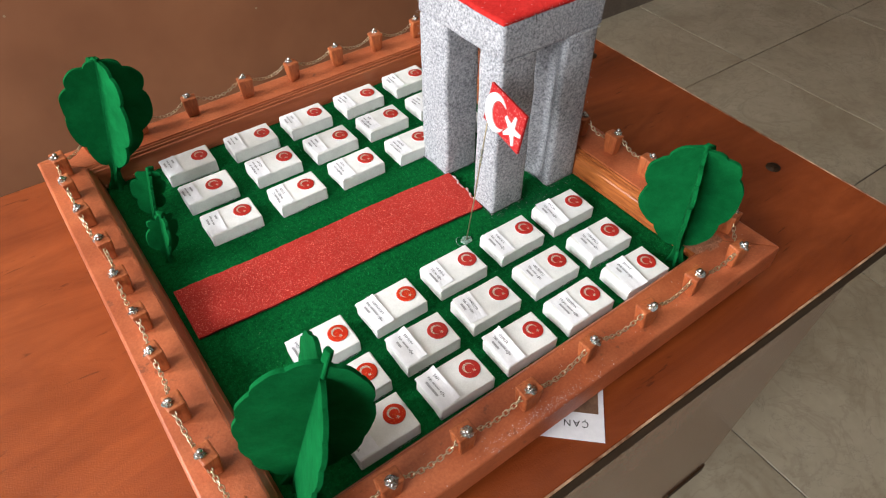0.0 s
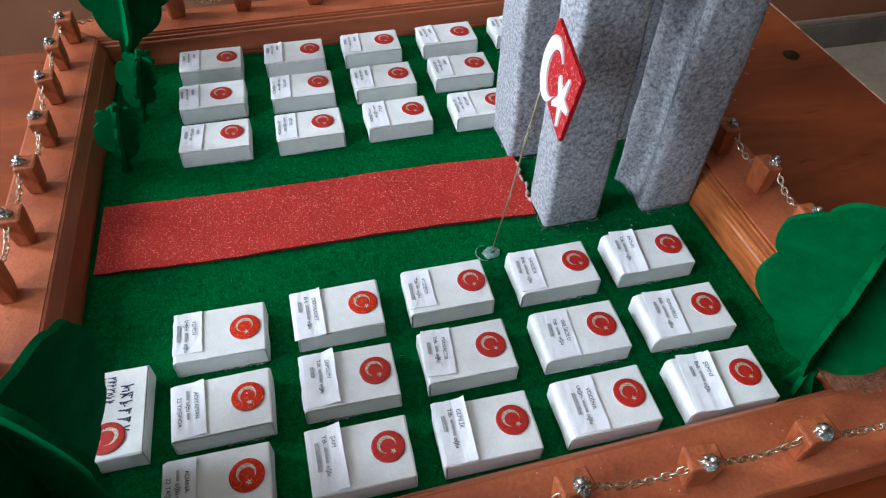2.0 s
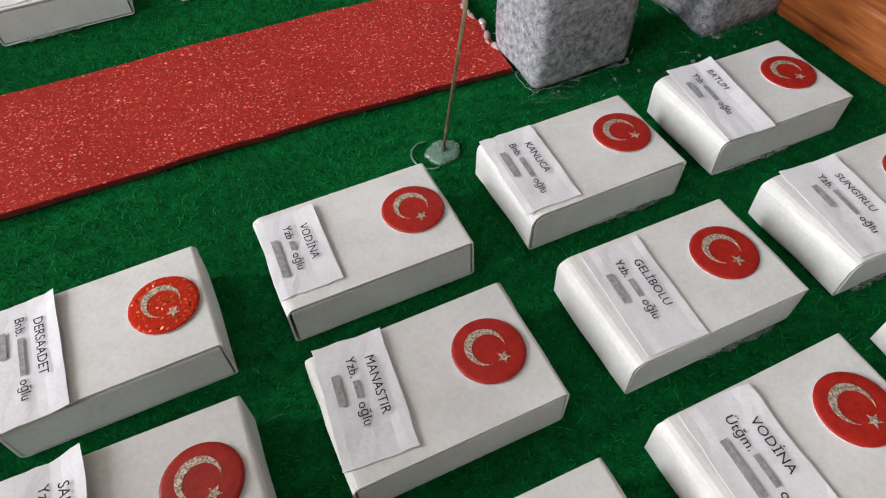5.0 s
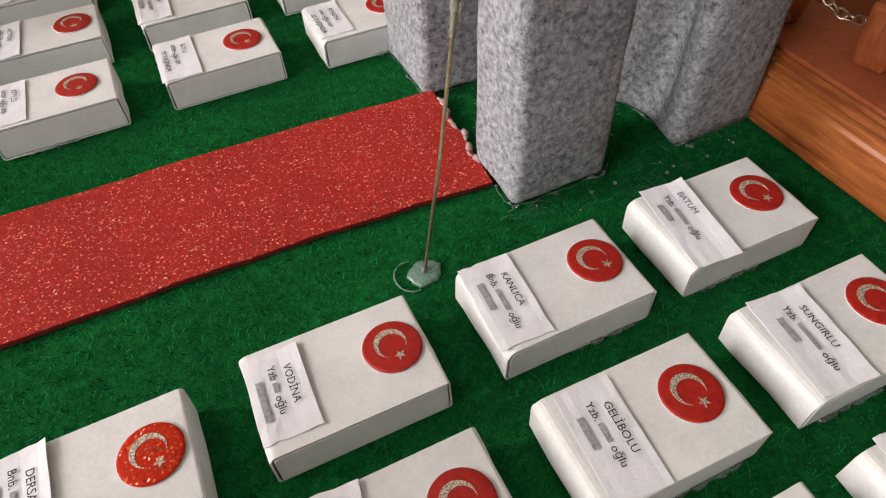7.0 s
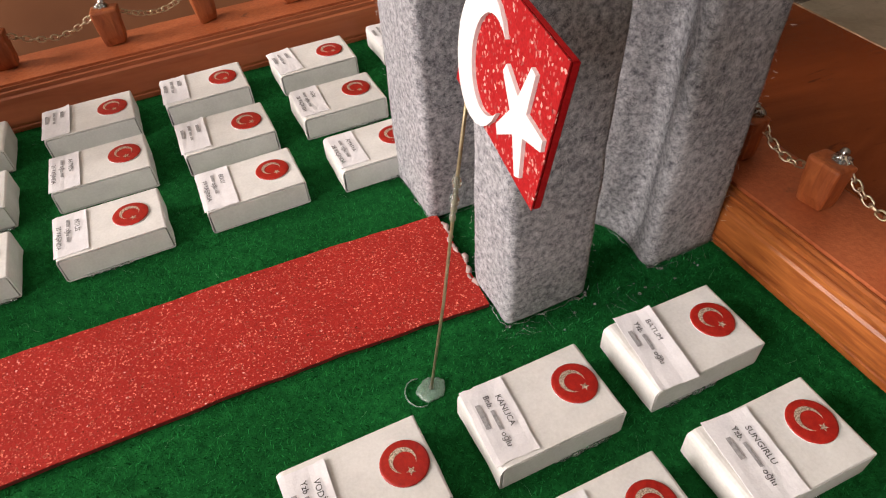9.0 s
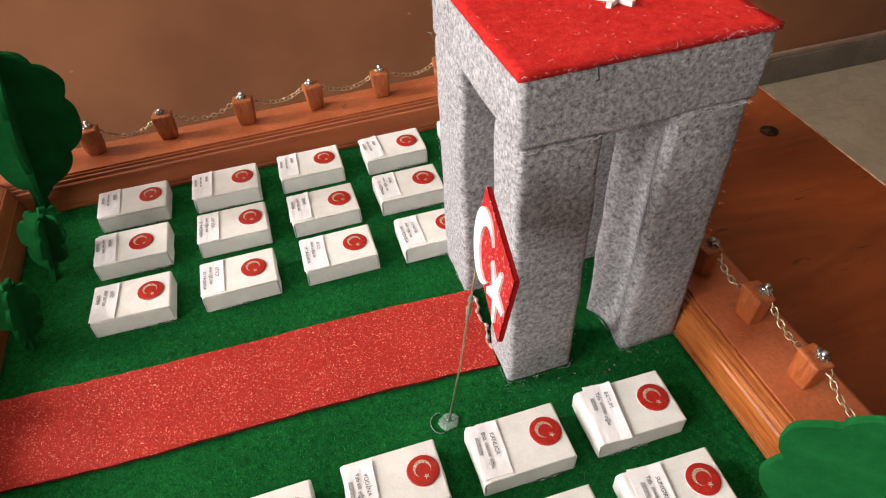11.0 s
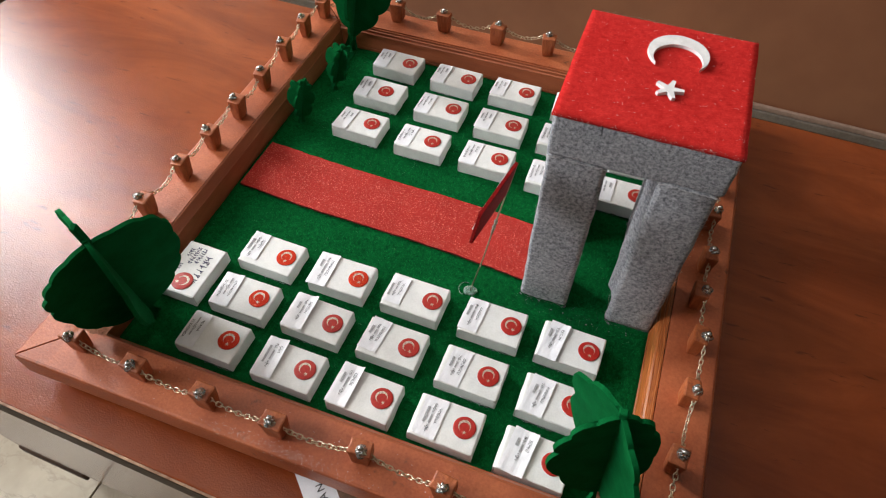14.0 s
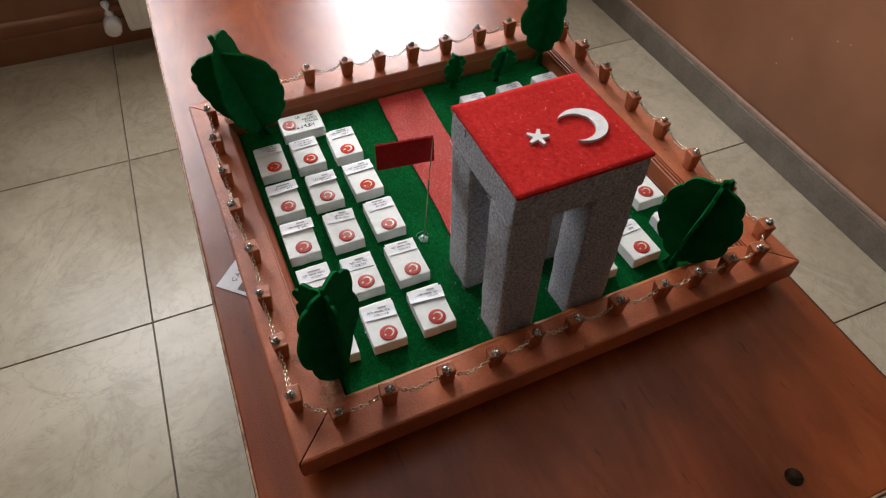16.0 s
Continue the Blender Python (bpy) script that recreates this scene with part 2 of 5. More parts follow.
PANEL = surface("panel_laminate", (0.25, 0.148, 0.104), (0.31, 0.192, 0.138), 9, 0.22, 300, 0.06, gloss=0.6)
SILVER = surface("silver_metal", (0.36, 0.34, 0.32), (0.70, 0.68, 0.65), 400, 0.27, 2000, 0.2, 0.0002, metal=1.0)
CHAIN = surface("chain_metal", (0.44, 0.36, 0.25), (0.74, 0.64, 0.47), 400, 0.28, 2000, 0.2, 0.0002, metal=1.0)
BRASSY = surface("wire_metal", (0.34, 0.28, 0.17), (0.52, 0.44, 0.28), 300, 0.4, 2000, 0.2, 0.0002, metal=0.8)
MILKY = plain("milky_glue", (0.46, 0.74, 0.60), 0.25, 0.0, 0.7)
GLUE_WHITE = plain("white_glue", (0.74, 0.58, 0.55), 0.15, 0.0, 0.5)
PUTTY = surface("sawdust_putty", (0.22, 0.085, 0.04), (0.42, 0.17, 0.09), 260, 0.8, 1500, 0.6, 0.001)
GLUE = plain("hot_glue", (0.82, 0.93, 0.90), 0.18, 0.0, 0.9)
THREAD = plain("glue_thread", (0.80, 0.80, 0.76), 0.5)
FRAY = surface("frayed_felt", (0.42, 0.42, 0.43), (0.62, 0.62, 0.63), 600, 0.9)
LINT = plain("pale_lint", (0.16, 0.36, 0.19), 0.9)
STONE = surface("skirting_stone", (0.13, 0.105, 0.085), (0.19, 0.16, 0.13), 9, 0.35, 160, 0.1, spots=((0.13, 0.105, 0.085), 14, 0.62))
BROWN = surface("brown_wall_paint", (0.238, 0.090, 0.041), (0.274, 0.106, 0.049), 2.2, 0.44, 5, 0.02, 0.0008, gloss=0.75)
CREAM = surface("cream_wall_paint", (0.34, 0.27, 0.19), (0.39, 0.31, 0.22), 2, 0.7, 130, 0.15, 0.0008)
CEILING = surface("ceiling_paint", (0.52, 0.51, 0.49), (0.58, 0.57, 0.55), 2, 0.8, 130, 0.1)
RADIATOR = surface("radiator_enamel", (0.70, 0.68, 0.62), (0.78, 0.76, 0.70), 6, 0.35, 300, 0.1)
PVC = surface("white_pvc", (0.76, 0.76, 0.75), (0.82, 0.82, 0.81), 8, 0.35, 300, 0.05)
GROUT = surface("dark_grout", (0.075, 0.065, 0.05), (0.17, 0.145, 0.11), 14, 0.8)


def tile_material():
    m, t, p, _, link = nodes_of("marbled_tile")
    v = coords(t)
    cloud = noise_tex(t, v, 3.0, 5, 0.6, 0.8)
    vein = noise_tex(t, v, 2.6, 9, 0.62, 2.2)
    c = ramp(t, cloud, [(0.3, (0.325, 0.272, 0.190)), (0.7, (0.475, 0.418, 0.312))])
    veins = ramp(t, vein, [(0.475, (0, 0, 0)), (0.5, (0.38, 0.38, 0.38)), (0.525, (0, 0, 0))])
    c = blend(t, veins, c, (0.27, 0.215, 0.15))
    smudge = noise_tex(t, v, 6.5, 7, 0.7, 1.4)
    c = blend(t, ramp(t, smudge, [(0.58, (0, 0, 0)), (0.74, (0.55, 0.55, 0.55))]), c, (0.25, 0.20, 0.135))
    thin = noise_tex(t, v, 5.5, 8, 0.6, 3.0)
    c = blend(t, ramp(t, thin, [(0.488, (0, 0, 0)), (0.5, (0.4, 0.4, 0.4)), (0.512, (0, 0, 0))]), c, (0.20, 0.17, 0.13))
    fine = noise_tex(t, v, 40, 4)
    link(blend(t, 0.3, c, ramp(t, fine, [(0.3, (0.35, 0.35, 0.35)), (0.7, (0.65, 0.65, 0.65))]), "SOFT_LIGHT"), p.inputs["Base Color"])
    p.inputs["Roughness"].default_value = 0.3
    p.inputs["Specular IOR Level"].default_value = 0.4
    return m


TILE = tile_material()


# ---------- mesh helpers ----------
def part(name, bm, material, parent=None, label="", smooth=False):
    me = bpy.data.meshes.new(name)
    bmesh.ops.recalc_face_normals(bm, faces=bm.faces[:])
    for f in bm.faces:
        f.smooth = smooth
    bm.to_mesh(me)
    bm.free()
    for m in material if isinstance(material, (list, tuple)) else (material,):
        me.materials.append(m)
    ob = new(name, me)
    ob.parent = parent
    if label:
        ob["label"] = label
    return ob


def again(ob, parent, m=None):
    """Another object on the same mesh, under another parent."""
    o = new(ob.name.split(".")[0], ob.data)
    o.parent = parent
    if m is not None:
        o.matrix_local = m
    if "label" in ob:
        o["label"] = ob["label"]
    return o


def thing(name, m, label, category, group="", kind=""):
    ob = new(name)
    ob.empty_display_size = 0.01
    ob.matrix_world = m
    return tagged(ob, label, category, group, kind)


def box(bm, lo, hi, bevel=0.0, segments=2):
    r = bmesh.ops.create_cube(bm, size=1)
    vs = r["verts"]
    for v in vs:
        v.co = Vector([(a + b) / 2 + c * (b - a) for a, b, c in zip(lo, hi, v.co)])
    if bevel:
        es = {e for v in vs for e in v.link_edges}
        bmesh.ops.bevel(bm, geom=list(es), offset=bevel, segments=segments, affect="EDGES", profile=0.5)
    return bm


def block(lo, hi, bevel=0.0, segments=2):
    return box(bmesh.new(), lo, hi, bevel, segments)


def prism(bm, outline, z0, z1, matrix=None):
    """A flat outline (x, y) given thickness from z0 to z1."""
    low = [bm.verts.new((x, y, z0)) for x, y in outline]
    top = [bm.verts.new((x, y, z1)) for x, y in outline]
    n = len(outline)
    bm.faces.new(top)
    bm.faces.new(low[::-1])
    for i in range(n):
        bm.faces.new((low[i], low[(i + 1) % n], top[(i + 1) % n], top[i]))
    if matrix is not None:
        for v in low + top:
            v.co = matrix @ v.co
    return bm


def tube(bm, points, radius, sides=8, caps=True):
    points = [Vector(p) for p in points]
    radii = radius if isinstance(radius, (list, tuple)) else [radius] * len(points)
    rings, side = [], None
    for i, p in enumerate(points):
        d = (points[min(i + 1, len(points) - 1)] - points[max(i - 1, 0)]).normalized()
        if side is None:
            side = d.orthogonal().normalized()
        side = (side - d * side.dot(d)).normalized()
        other = d.cross(side)
        rings.append([bm.verts.new(p + radii[i] * (math.cos(a) * side + math.sin(a) * other)) for a in (2 * math.pi * k / sides for k in range(sides))])
    for a, b in zip(rings, rings[1:]):
        for k in range(sides):
            bm.faces.new((a[k], a[(k + 1) % sides], b[(k + 1) % sides], b[k]))
    if caps:
        bm.faces.new(rings[0][::-1])
        bm.faces.new(rings[-1])
    return bm


def ball(bm, centre, r, flat=1.0, u=14, v=9):
    made = bmesh.ops.create_uvsphere(bm, u_segments=u, v_segments=v, radius=r)["verts"]
    for w in made:
        w.co = Vector(centre) + Vector((w.co.x, w.co.y, w.co.z * flat))
    return bm


def star_outline(r, turn=0.0, inner=0.42, soft=0.0):
    out = []
    for k in range(10):
        a = turn + math.pi * k / 5
        q = r if k % 2 == 0 else r * inner
        if soft and k % 2 == 0:
            out += [(q * math.cos(a - soft), q * math.sin(a - soft)), (q * math.cos(a + soft), q * math.sin(a + soft))]
        else:
            out.append((q * math.cos(a), q * math.sin(a)))
    return out


def crescent_outline(r, opening=0.0, bite=0.80, shift=0.30, n=22):
    """A crescent of outer radius r, its mouth towards the angle opening."""
    ri, d = r * bite, r * shift
    x = (r * r - ri * ri + d * d) / (2 * d)
    a0 = math.acos(max(-1, min(1, x / r)))
    b0 = math.acos(max(-1, min(1, (x - d) / ri)))
    out = [(r * math.cos(a), r * math.sin(a)) for a in (a0 + (2 * math.pi - 2 * a0) * k / n for k in range(n + 1))]
    out += [(d + ri * math.cos(a), ri * math.sin(a)) for a in (2 * math.pi - b0 - (2 * math.pi - 2 * b0) * k / n for k in range(1, n))]
    c, s = math.cos(opening), math.sin(opening)
    return [(c * p - s * q, s * p + c * q) for p, q in out]


def text_mesh(words, size, material, parent, m, name="lettering", spread=1.0):
    cu = bpy.data.curves.new(name, "FONT")
    cu.body, cu.size, cu.extrude, cu.resolution_u = words, size, 0.00002, 3
    cu.space_character = spread
    tmp = bpy.data.objects.new(name, cu)
    scene.collection.objects.link(tmp)
    me = bpy.data.meshes.new_from_object(tmp)
    bpy.data.objects.remove(tmp)
    bpy.data.curves.remove(cu)
    me.materials.append(material)
    ob = new(name, me)
    ob.parent = parent
    ob.matrix_local = m
    return ob


# ---------- the room ----------
def setting(name, bm, material, label, category, smooth=False):
    ob = part(name, bm, material, None, label, smooth)
    ob.matrix_world = ROOM
    return tagged(ob, label, category, kind="structure")


setting("floor", block((WALL_W - 0.2, WALL_S - 0.2, FLOOR - 0.12), (WALL_E + 0.2, WALL_N + 0.2, FLOOR - 0.004)), GROUT, "dark grout bed under marbled beige floor tiles", "floor")
floor = bpy.data.objects["floor"]
setting("ceiling", block((WALL_W - 0.2, WALL_S - 0.2, CEIL), (WALL_E + 0.2, WALL_N + 0.2, CEIL + 0.15)), CEILING, "plain white painted ceiling", "ceiling")
DADO = 0.55


def two_tone(name, lo, hi, label):
    """A wall painted brown up to the dado and cream above."""
    lower = setting(name, block(lo, (hi[0], hi[1], DADO)), BROWN, label, "wall")
    up = part("upper_wall", block((lo[0], lo[1], DADO), hi), CREAM, lower)
    return lower


two_tone("wall_north", (WALL_W, WALL_N, FLOOR), (WALL_E, WALL_N + 0.2, CEIL), "matt brown painted wall with cream upper half")
two_tone("wall_east", (WALL_E, WALL_S, FLOOR), (WALL_E + 0.2, WALL_N + 0.2, CEIL), "matt brown painted wall with cream upper half")
two_tone("wall_south", (WALL_W, WALL_S - 0.2, FLOOR), (WALL_E, WALL_S, CEIL), "matt brown painted wall with cream upper half")
west = setting("wall_west", block((WALL_W - 0.2, WALL_S - 0.2, FLOOR), (WALL_W, WALL_N + 0.2, SILL)), BROWN, "brown painted window wall with a radiator below", "wall")
part("upper_wall", block((WALL_W - 0.2, WALL_S - 0.2, HEAD), (WALL_W, WALL_N + 0.2, CEIL)), CREAM, west)
edges = [WALL_S - 0.2] + [v for w in sorted(WINDOWS) for v in w[:2]] + [WALL_N + 0.2]
for a, b in zip(edges[0::2], edges[1::2]):
    part("pier", block((WALL_W - 0.2, a, SILL), (WALL_W, b, HEAD)), CREAM, west)
for n, (y0, y1, _) in enumerate(WINDOWS, 1):
    win = thing(f"window_{n}", ROOM @ Matrix.Translation((WALL_W - 0.1, y0, SILL)), "white plastic window with bright daylight behind", "window", kind="structure")
    w, h, k = y1 - y0, HEAD - SILL, 0.05
    fr = block((-0.03, 0, 0), (0.03, w, k), 0.004)
    box(fr, (-0.03, 0, h - k), (0.03, w, h), 0.004)
    box(fr, (-0.03, 0, k), (0.03, k, h - k), 0.004)
    box(fr, (-0.03, w - k, k), (0.03, w, h - k), 0.004)
    part("window_frame", fr, PVC, win)
    part("window_sill", block((-0.02, -0.03, -0.035), (0.16, w + 0.03, -0.003), 0.005), STONE, win, "grey stone sill")

skirt = setting("baseboard", block((WALL_W, WALL_N - 0.018, FLOOR), (WALL_E, WALL_N - 0.001, FLOOR + 0.085), 0.002), STONE, "grey marble skirting board", "baseboard")
part("cap", block((WALL_W, WALL_N - 0.012, FLOOR + 0.0851), (WALL_E, WALL_N - 0.001, FLOOR + 0.1), 0.003), surface("trim_paint", (0.30, 0.20, 0.15), (0.36, 0.25, 0.19), 8, 0.5), skirt)
setting("baseboard", block((WALL_W + 0.001, WALL_S, FLOOR), (WALL_W + 0.018, WALL_N - 0.02, FLOOR + 0.085), 0.002), BROWN, "brown painted skirting board", "baseboard")

# heating under the window
rad = thing("radiator", ROOM @ Matrix.Translation((WALL_W + 0.12, 0.12, FLOOR + 0.105)), "cream enamel panel radiator on the brown window wall", "radiator")
part("panel", block((-0.04, -0.45, 0), (0.03, 0.45, 0.6), 0.01), RADIATOR, rad)
ribs = bmesh.new()
for k in range(17):
    box(ribs, (0.029, -0.43 + k * 0.052, 0.03), (0.036, -0.43 + k * 0.052 + 0.03, 0.57), 0.003)
part("ribs", ribs, RADIATOR, rad)
for y in (-0.35, 0.35):
    part("bracket", block((-0.085, y - 0.015, 0.1), (-0.04, y + 0.015, 0.5)), RADIATOR, rad)
pipe = thing("heating_pipe", ROOM @ Matrix.Translation((WALL_W + 0.09, -0.34, FLOOR + 0.17)), "brown painted heating pipe with a white valve knob", "pipe")
part("pipe", tube(bmesh.new(), [(0, 0, 0), (0, -0.35, 0), (0, -3.2, 0.01)], 0.012, 12), BROWN, pipe, "", True)
part("valve_body", tube(bmesh.new(), [(0, -0.037, 0.02), (0, -0.037, -0.03), (0.012, -0.037, -0.046)], 0.013, 12), PVC, pipe, "", True)
vk = bmesh.new()
tube(vk, [(0.004, -0.037, -0.048), (0.008, -0.037, -0.048), (0.052, -0.037, -0.048), (0.056, -0.037, -0.048)], [0.022, 0.029, 0.027, 0.020], 10)
part("valve_knob", vk, PVC, pipe, "white plastic valve knob", True)


# ---------- the desk ----------
def desk():
    d = thing("desk", ROOM @ Matrix.Translation((0, 0, FLOOR)), "reddish wood-grain laminate desk with worn dark edges", "desk")
    x0, x1, y0, y1 = -0.535, 0.519, -0.180, 0.361
    top = DESK - FLOOR
    part("tabletop", block((x0, y0, top - 0.018), (x1, y1, top), 0.0015), TABLE, d)
    for lo, hi in (((x0 + 0.001, y0 - 0.0022, top - 0.0225), (x1 - 0.001, y0, top - 0.0012)), ((x0 + 0.001, y1, top - 0.0185), (x1 - 0.001, y1 + 0.0022, top - 0.0012)),
                   ((x1, y0, top - 0.0185), (x1 + 0.0022, y1, top - 0.0012)), ((x0 - 0.0022, y0, top - 0.0185), (x0, y1, top - 0.0012))):
        part("edge_band", block(lo, hi, 0.0006), TABLE_EDGE, d)
    for lo, hi in (((x0 + 0.002, y0 - 0.0016, top - 0.0012), (x1 - 0.002, y0 + 0.0002, top - 0.0002)), ((x1 - 0.0002, y0 + 0.002, top - 0.0012), (x1 + 0.0016, y1 - 0.002, top - 0.0002))):
        part("worn_lip", block(lo, hi, 0.0003), WORN, d, "pale worn edge of the laminate")
    # the front panel leans in a little and ends well above the floor, with a dark strip under either end
    front = block((x0 + 0.020, -0.008, 0.215), (x1 - 0.018, 0.008, top - 0.0186), 0.001)
    for v in front.verts:
        v.co.y += y0 + 0.018 + 0.050 * (top - v.co.z)
    part("front_panel", front, PANEL, d, "beige-brown laminate panel")
    for xa, xb in ((x0 + 0.024, x0 + 0.150), (x1 - 0.110, x1 - 0.022)):
        part("foot_rail", block((xa, y0 + 0.034, 0.193), (xb, y0 + 0.052, 0.2145), 0.003), TABLE_EDGE, d, "dark strip below the panel")
    for x in (x0 + 0.012, x1 - 0.022):
        part("side_panel", block((x, y0 + 0.075, 0), (x + 0.018, y1 - 0.02, top - 0.0186), 0.001), PANEL, d)
    hole = bmesh.new()
    tube(hole, [(0.4785, -0.0525, top - 0.002), (0.4785, -0.0525, top + 0.0012), (0.4785, -0.0525, top + 0.0013), (0.4785, -0.0525, top + 0.0004)], [0.0075, 0.0072, 0.0052, 0.005], 20)
    part("screw_cap", hole, TABLE_EDGE, d, "dark plastic screw cap", True)
    hole = bmesh.new()
    tube(hole, [(0.483, 0.221, top - 0.002), (0.483, 0.221, top + 0.0012), (0.483, 0.221, top + 0.0013), (0.483, 0.221, top + 0.0004)], [0.0075, 0.0072, 0.0052, 0.005], 20)
    part("screw_cap", hole, TABLE_EDGE, d, "dark plastic screw cap", True)
    return d


desk()


# ---------- the model's tray ----------
TX0, TX1, TY0, TY1 = -0.134, 0.337, -0.152, 0.338     # outer edges
RTOP = 0.025
tray = thing("display_tray", Matrix.Translation((0, 0, DESK)), "terracotta-painted wooden tray frame with a green felt bed", "tray")
UP = -DESK


def mitred(profile, x0, x1, y0, y1, side, gap=0.0009):
    """A rail whose profile (distance inwards, height) runs along one side and ends in mitres."""
    bm = bmesh.new()
    ends = []
    for end in (0, 1):
        ring = []
        for d, z in profile:
            e = d + gap
            if side == "S":
                p = (x0 + e if end == 0 else x1 - e, y0 + d)
            elif side == "N":
                p = (x0 + e if end == 0 else x1 - e, y1 - d)
            elif side == "W":
                p = (x0 + d, y0 + e if end == 0 else y1 - e)
            else:
                p = (x1 - d, y0 + e if end == 0 else y1 - e)
            ring.append(bm.verts.new((*p, z + UP)))
        ends.append(ring)
    n = len(profile)
    for i in range(n):
        bm.faces.new((ends[0][i], ends[0][(i + 1) % n], ends[1][(i + 1) % n], ends[1][i]))
    bm.faces.new(ends[0][::-1])
    bm.faces.new(ends[1])
    return bm


BOARD = [(0.010, DESK), (0.010, 0.0), (0.0012, 0.0006), (0.0, 0.002), (0.0, 0.0228), (0.0007, 0.0243), (0.0022, RTOP), (0.0345, RTOP), (0.0345, DESK)]
MOULD = [(0.0346, DESK), (0.0346, 0.0222), (0.0352, 0.0238), (0.0362, 0.0238), (0.0365, 0.0202), (0.0372, 0.0222), (0.0383, 0.0218), (0.0386, 0.0180),
         (0.0394, 0.0200), (0.0407, 0.0190), (0.0410, 0.0148), (0.0417, 0.0158), (0.0435, 0.0046), (0.0433, 0.0030), (0.0439, 0.0026), (0.0441, DESK)]
MOULD_E = [(d * 1.075, z + k) for (d, z), k in zip(MOULD, (0, 0, 0, 0, 0.0021, 0, 0, 0.0021, 0, 0, 0.0022, 0, 0, 0, 0, 0))]
MOULD_W = [(0.0346, DESK), (0.0346, 0.0245), (0.0351, 0.0248), (0.0362, 0.0244), (0.0400, 0.0172), (0.0407, 0.0166), (0.0434, 0.0040), (0.0441, DESK)]
for side in "SNWE":
    part("rail", mitred([(d * 1.075, z) for d, z in BOARD] if side == "E" else BOARD, TX0, TX1, TY0, TY1, side), TERRA, tray)
    mo = mitred(MOULD_W if side in "WS" else MOULD_E if side == "E" else MOULD, TX0, TX1, TY0, TY1, side, 0.0002)
    if side in "WE":
        for v in mo.verts:
            v.co = (v.co.y, -v.co.x, v.co.z)
    ob = part("moulding", mo, TRIM if side == "E" else PAINTED, tray, "grooved orange-stained wooden moulding" if side == "E" else "grooved terracotta-painted moulding")
    if side in "WE":
        ob.matrix_local = Matrix.Rotation(radians(90), 4, "Z")


def lawn():
    bm = bmesh.new()
    x0, x1, y0, y1 = TX0 + 0.0425, TX1 - 0.0455, TY0 + 0.0425, TY1 - 0.0425
    nx, ny = 70, 80
    grid = [[bm.verts.new((x0 + (x1 - x0) * i / nx, y0 + (y1 - y0) * j / ny, UP + 0.0006 * noise.noise(Vector((i * 0.23, j * 0.21, 0.3))))) for j in range(ny + 1)] for i in range(nx + 1)]
    for i in range(nx):
        for j in range(ny):
            bm.faces.new((grid[i][j], grid[i + 1][j], grid[i + 1][j + 1], grid[i][j + 1]))
    rim = [e for e in bm.edges if e.is_boundary]
    low = bmesh.ops.extrude_edge_only(bm, edges=rim)["geom"]
    for v in low:
        if isinstance(v, bmesh.types.BMVert):
            v.co.z = UP - 0.0025
    return bm


part("felt_bed", lawn(), GREEN, tray, "bright green felt lawn", True)
part("base_board", block((TX0 + 0.03, TY0 + 0.03, 0.0005), (TX1 - 0.03, TY1 - 0.03, UP - 0.003)), TRIM, tray)


# ---------- fence posts, beads and chains ----------
def post_meshes():
    """A hand-cut block, narrower at the foot, its inner side (-y) bulging and its top edges worn round."""
    bm = bmesh.new()
    box(bm, (-0.5, -0.5, 0), (0.5, 0.5, 1), 0)
    for v in bm.verts:
        s = 0.74 + 0.26 * v.co.z
        v.co = (v.co.x * 0.0156 * s, v.co.y * 0.0112 * s, v.co.z * 0.0212)
    bmesh.ops.subdivide_edges(bm, edges=bm.edges[:], cuts=3, use_grid_fill=True)
    for v in bm.verts:
        if v.co.y < 0:
            v.co.y *= 1 + 0.22 * math.cos(math.pi * v.co.x / 0.0170) * math.sin(math.pi * min(1, 0.15 + v.co.z / 0.024))
    sharp = [e for e in bm.edges if e.calc_face_angle() > 0.9]
    bmesh.ops.bevel(bm, geom=sharp, offset=0.0014, segments=2, affect="EDGES", profile=0.5)
    for v in bm.verts:
        v.co += 0.0007 * Vector(noise.noise_vector(v.co * 140))
    return bm


def bead_mesh():
    return ball(bmesh.new(), (0, 0, 0.0027), 0.0021, 1.0, 12, 8)


def cap_mesh():
    """A small scalloped bead cap."""
    bm = bmesh.new()
    prof = [(0.0006, 0.0019), (0.0016, 0.0020), (0.0026, 0.0010), (0.0030, -0.0003), (0.0025, -0.0006), (0.0019, 0.0004), (0.0006, 0.0008)]
    rings = []
    for r, z in prof:
        rings.append([bm.verts.new((r * (1 + (0.36 * math.cos(6 * a) if r > 0.0015 else 0)) * math.cos(a), r * (1 + (0.36 * math.cos(6 * a) if r > 0.0015 else 0)) * math.sin(a), z)) for a in (2 * math.pi * k / 24 for k in range(24))])
    rings.append(rings[0])
    for a, b in zip(rings, rings[1:]):
        for k in range(24):
            bm.faces.new((a[k], a[(k + 1) % 24], b[(k + 1) % 24], b[k]))
    return bm


POST_OB = BEAD_OB = CAP_OB = GLUE_OB = None


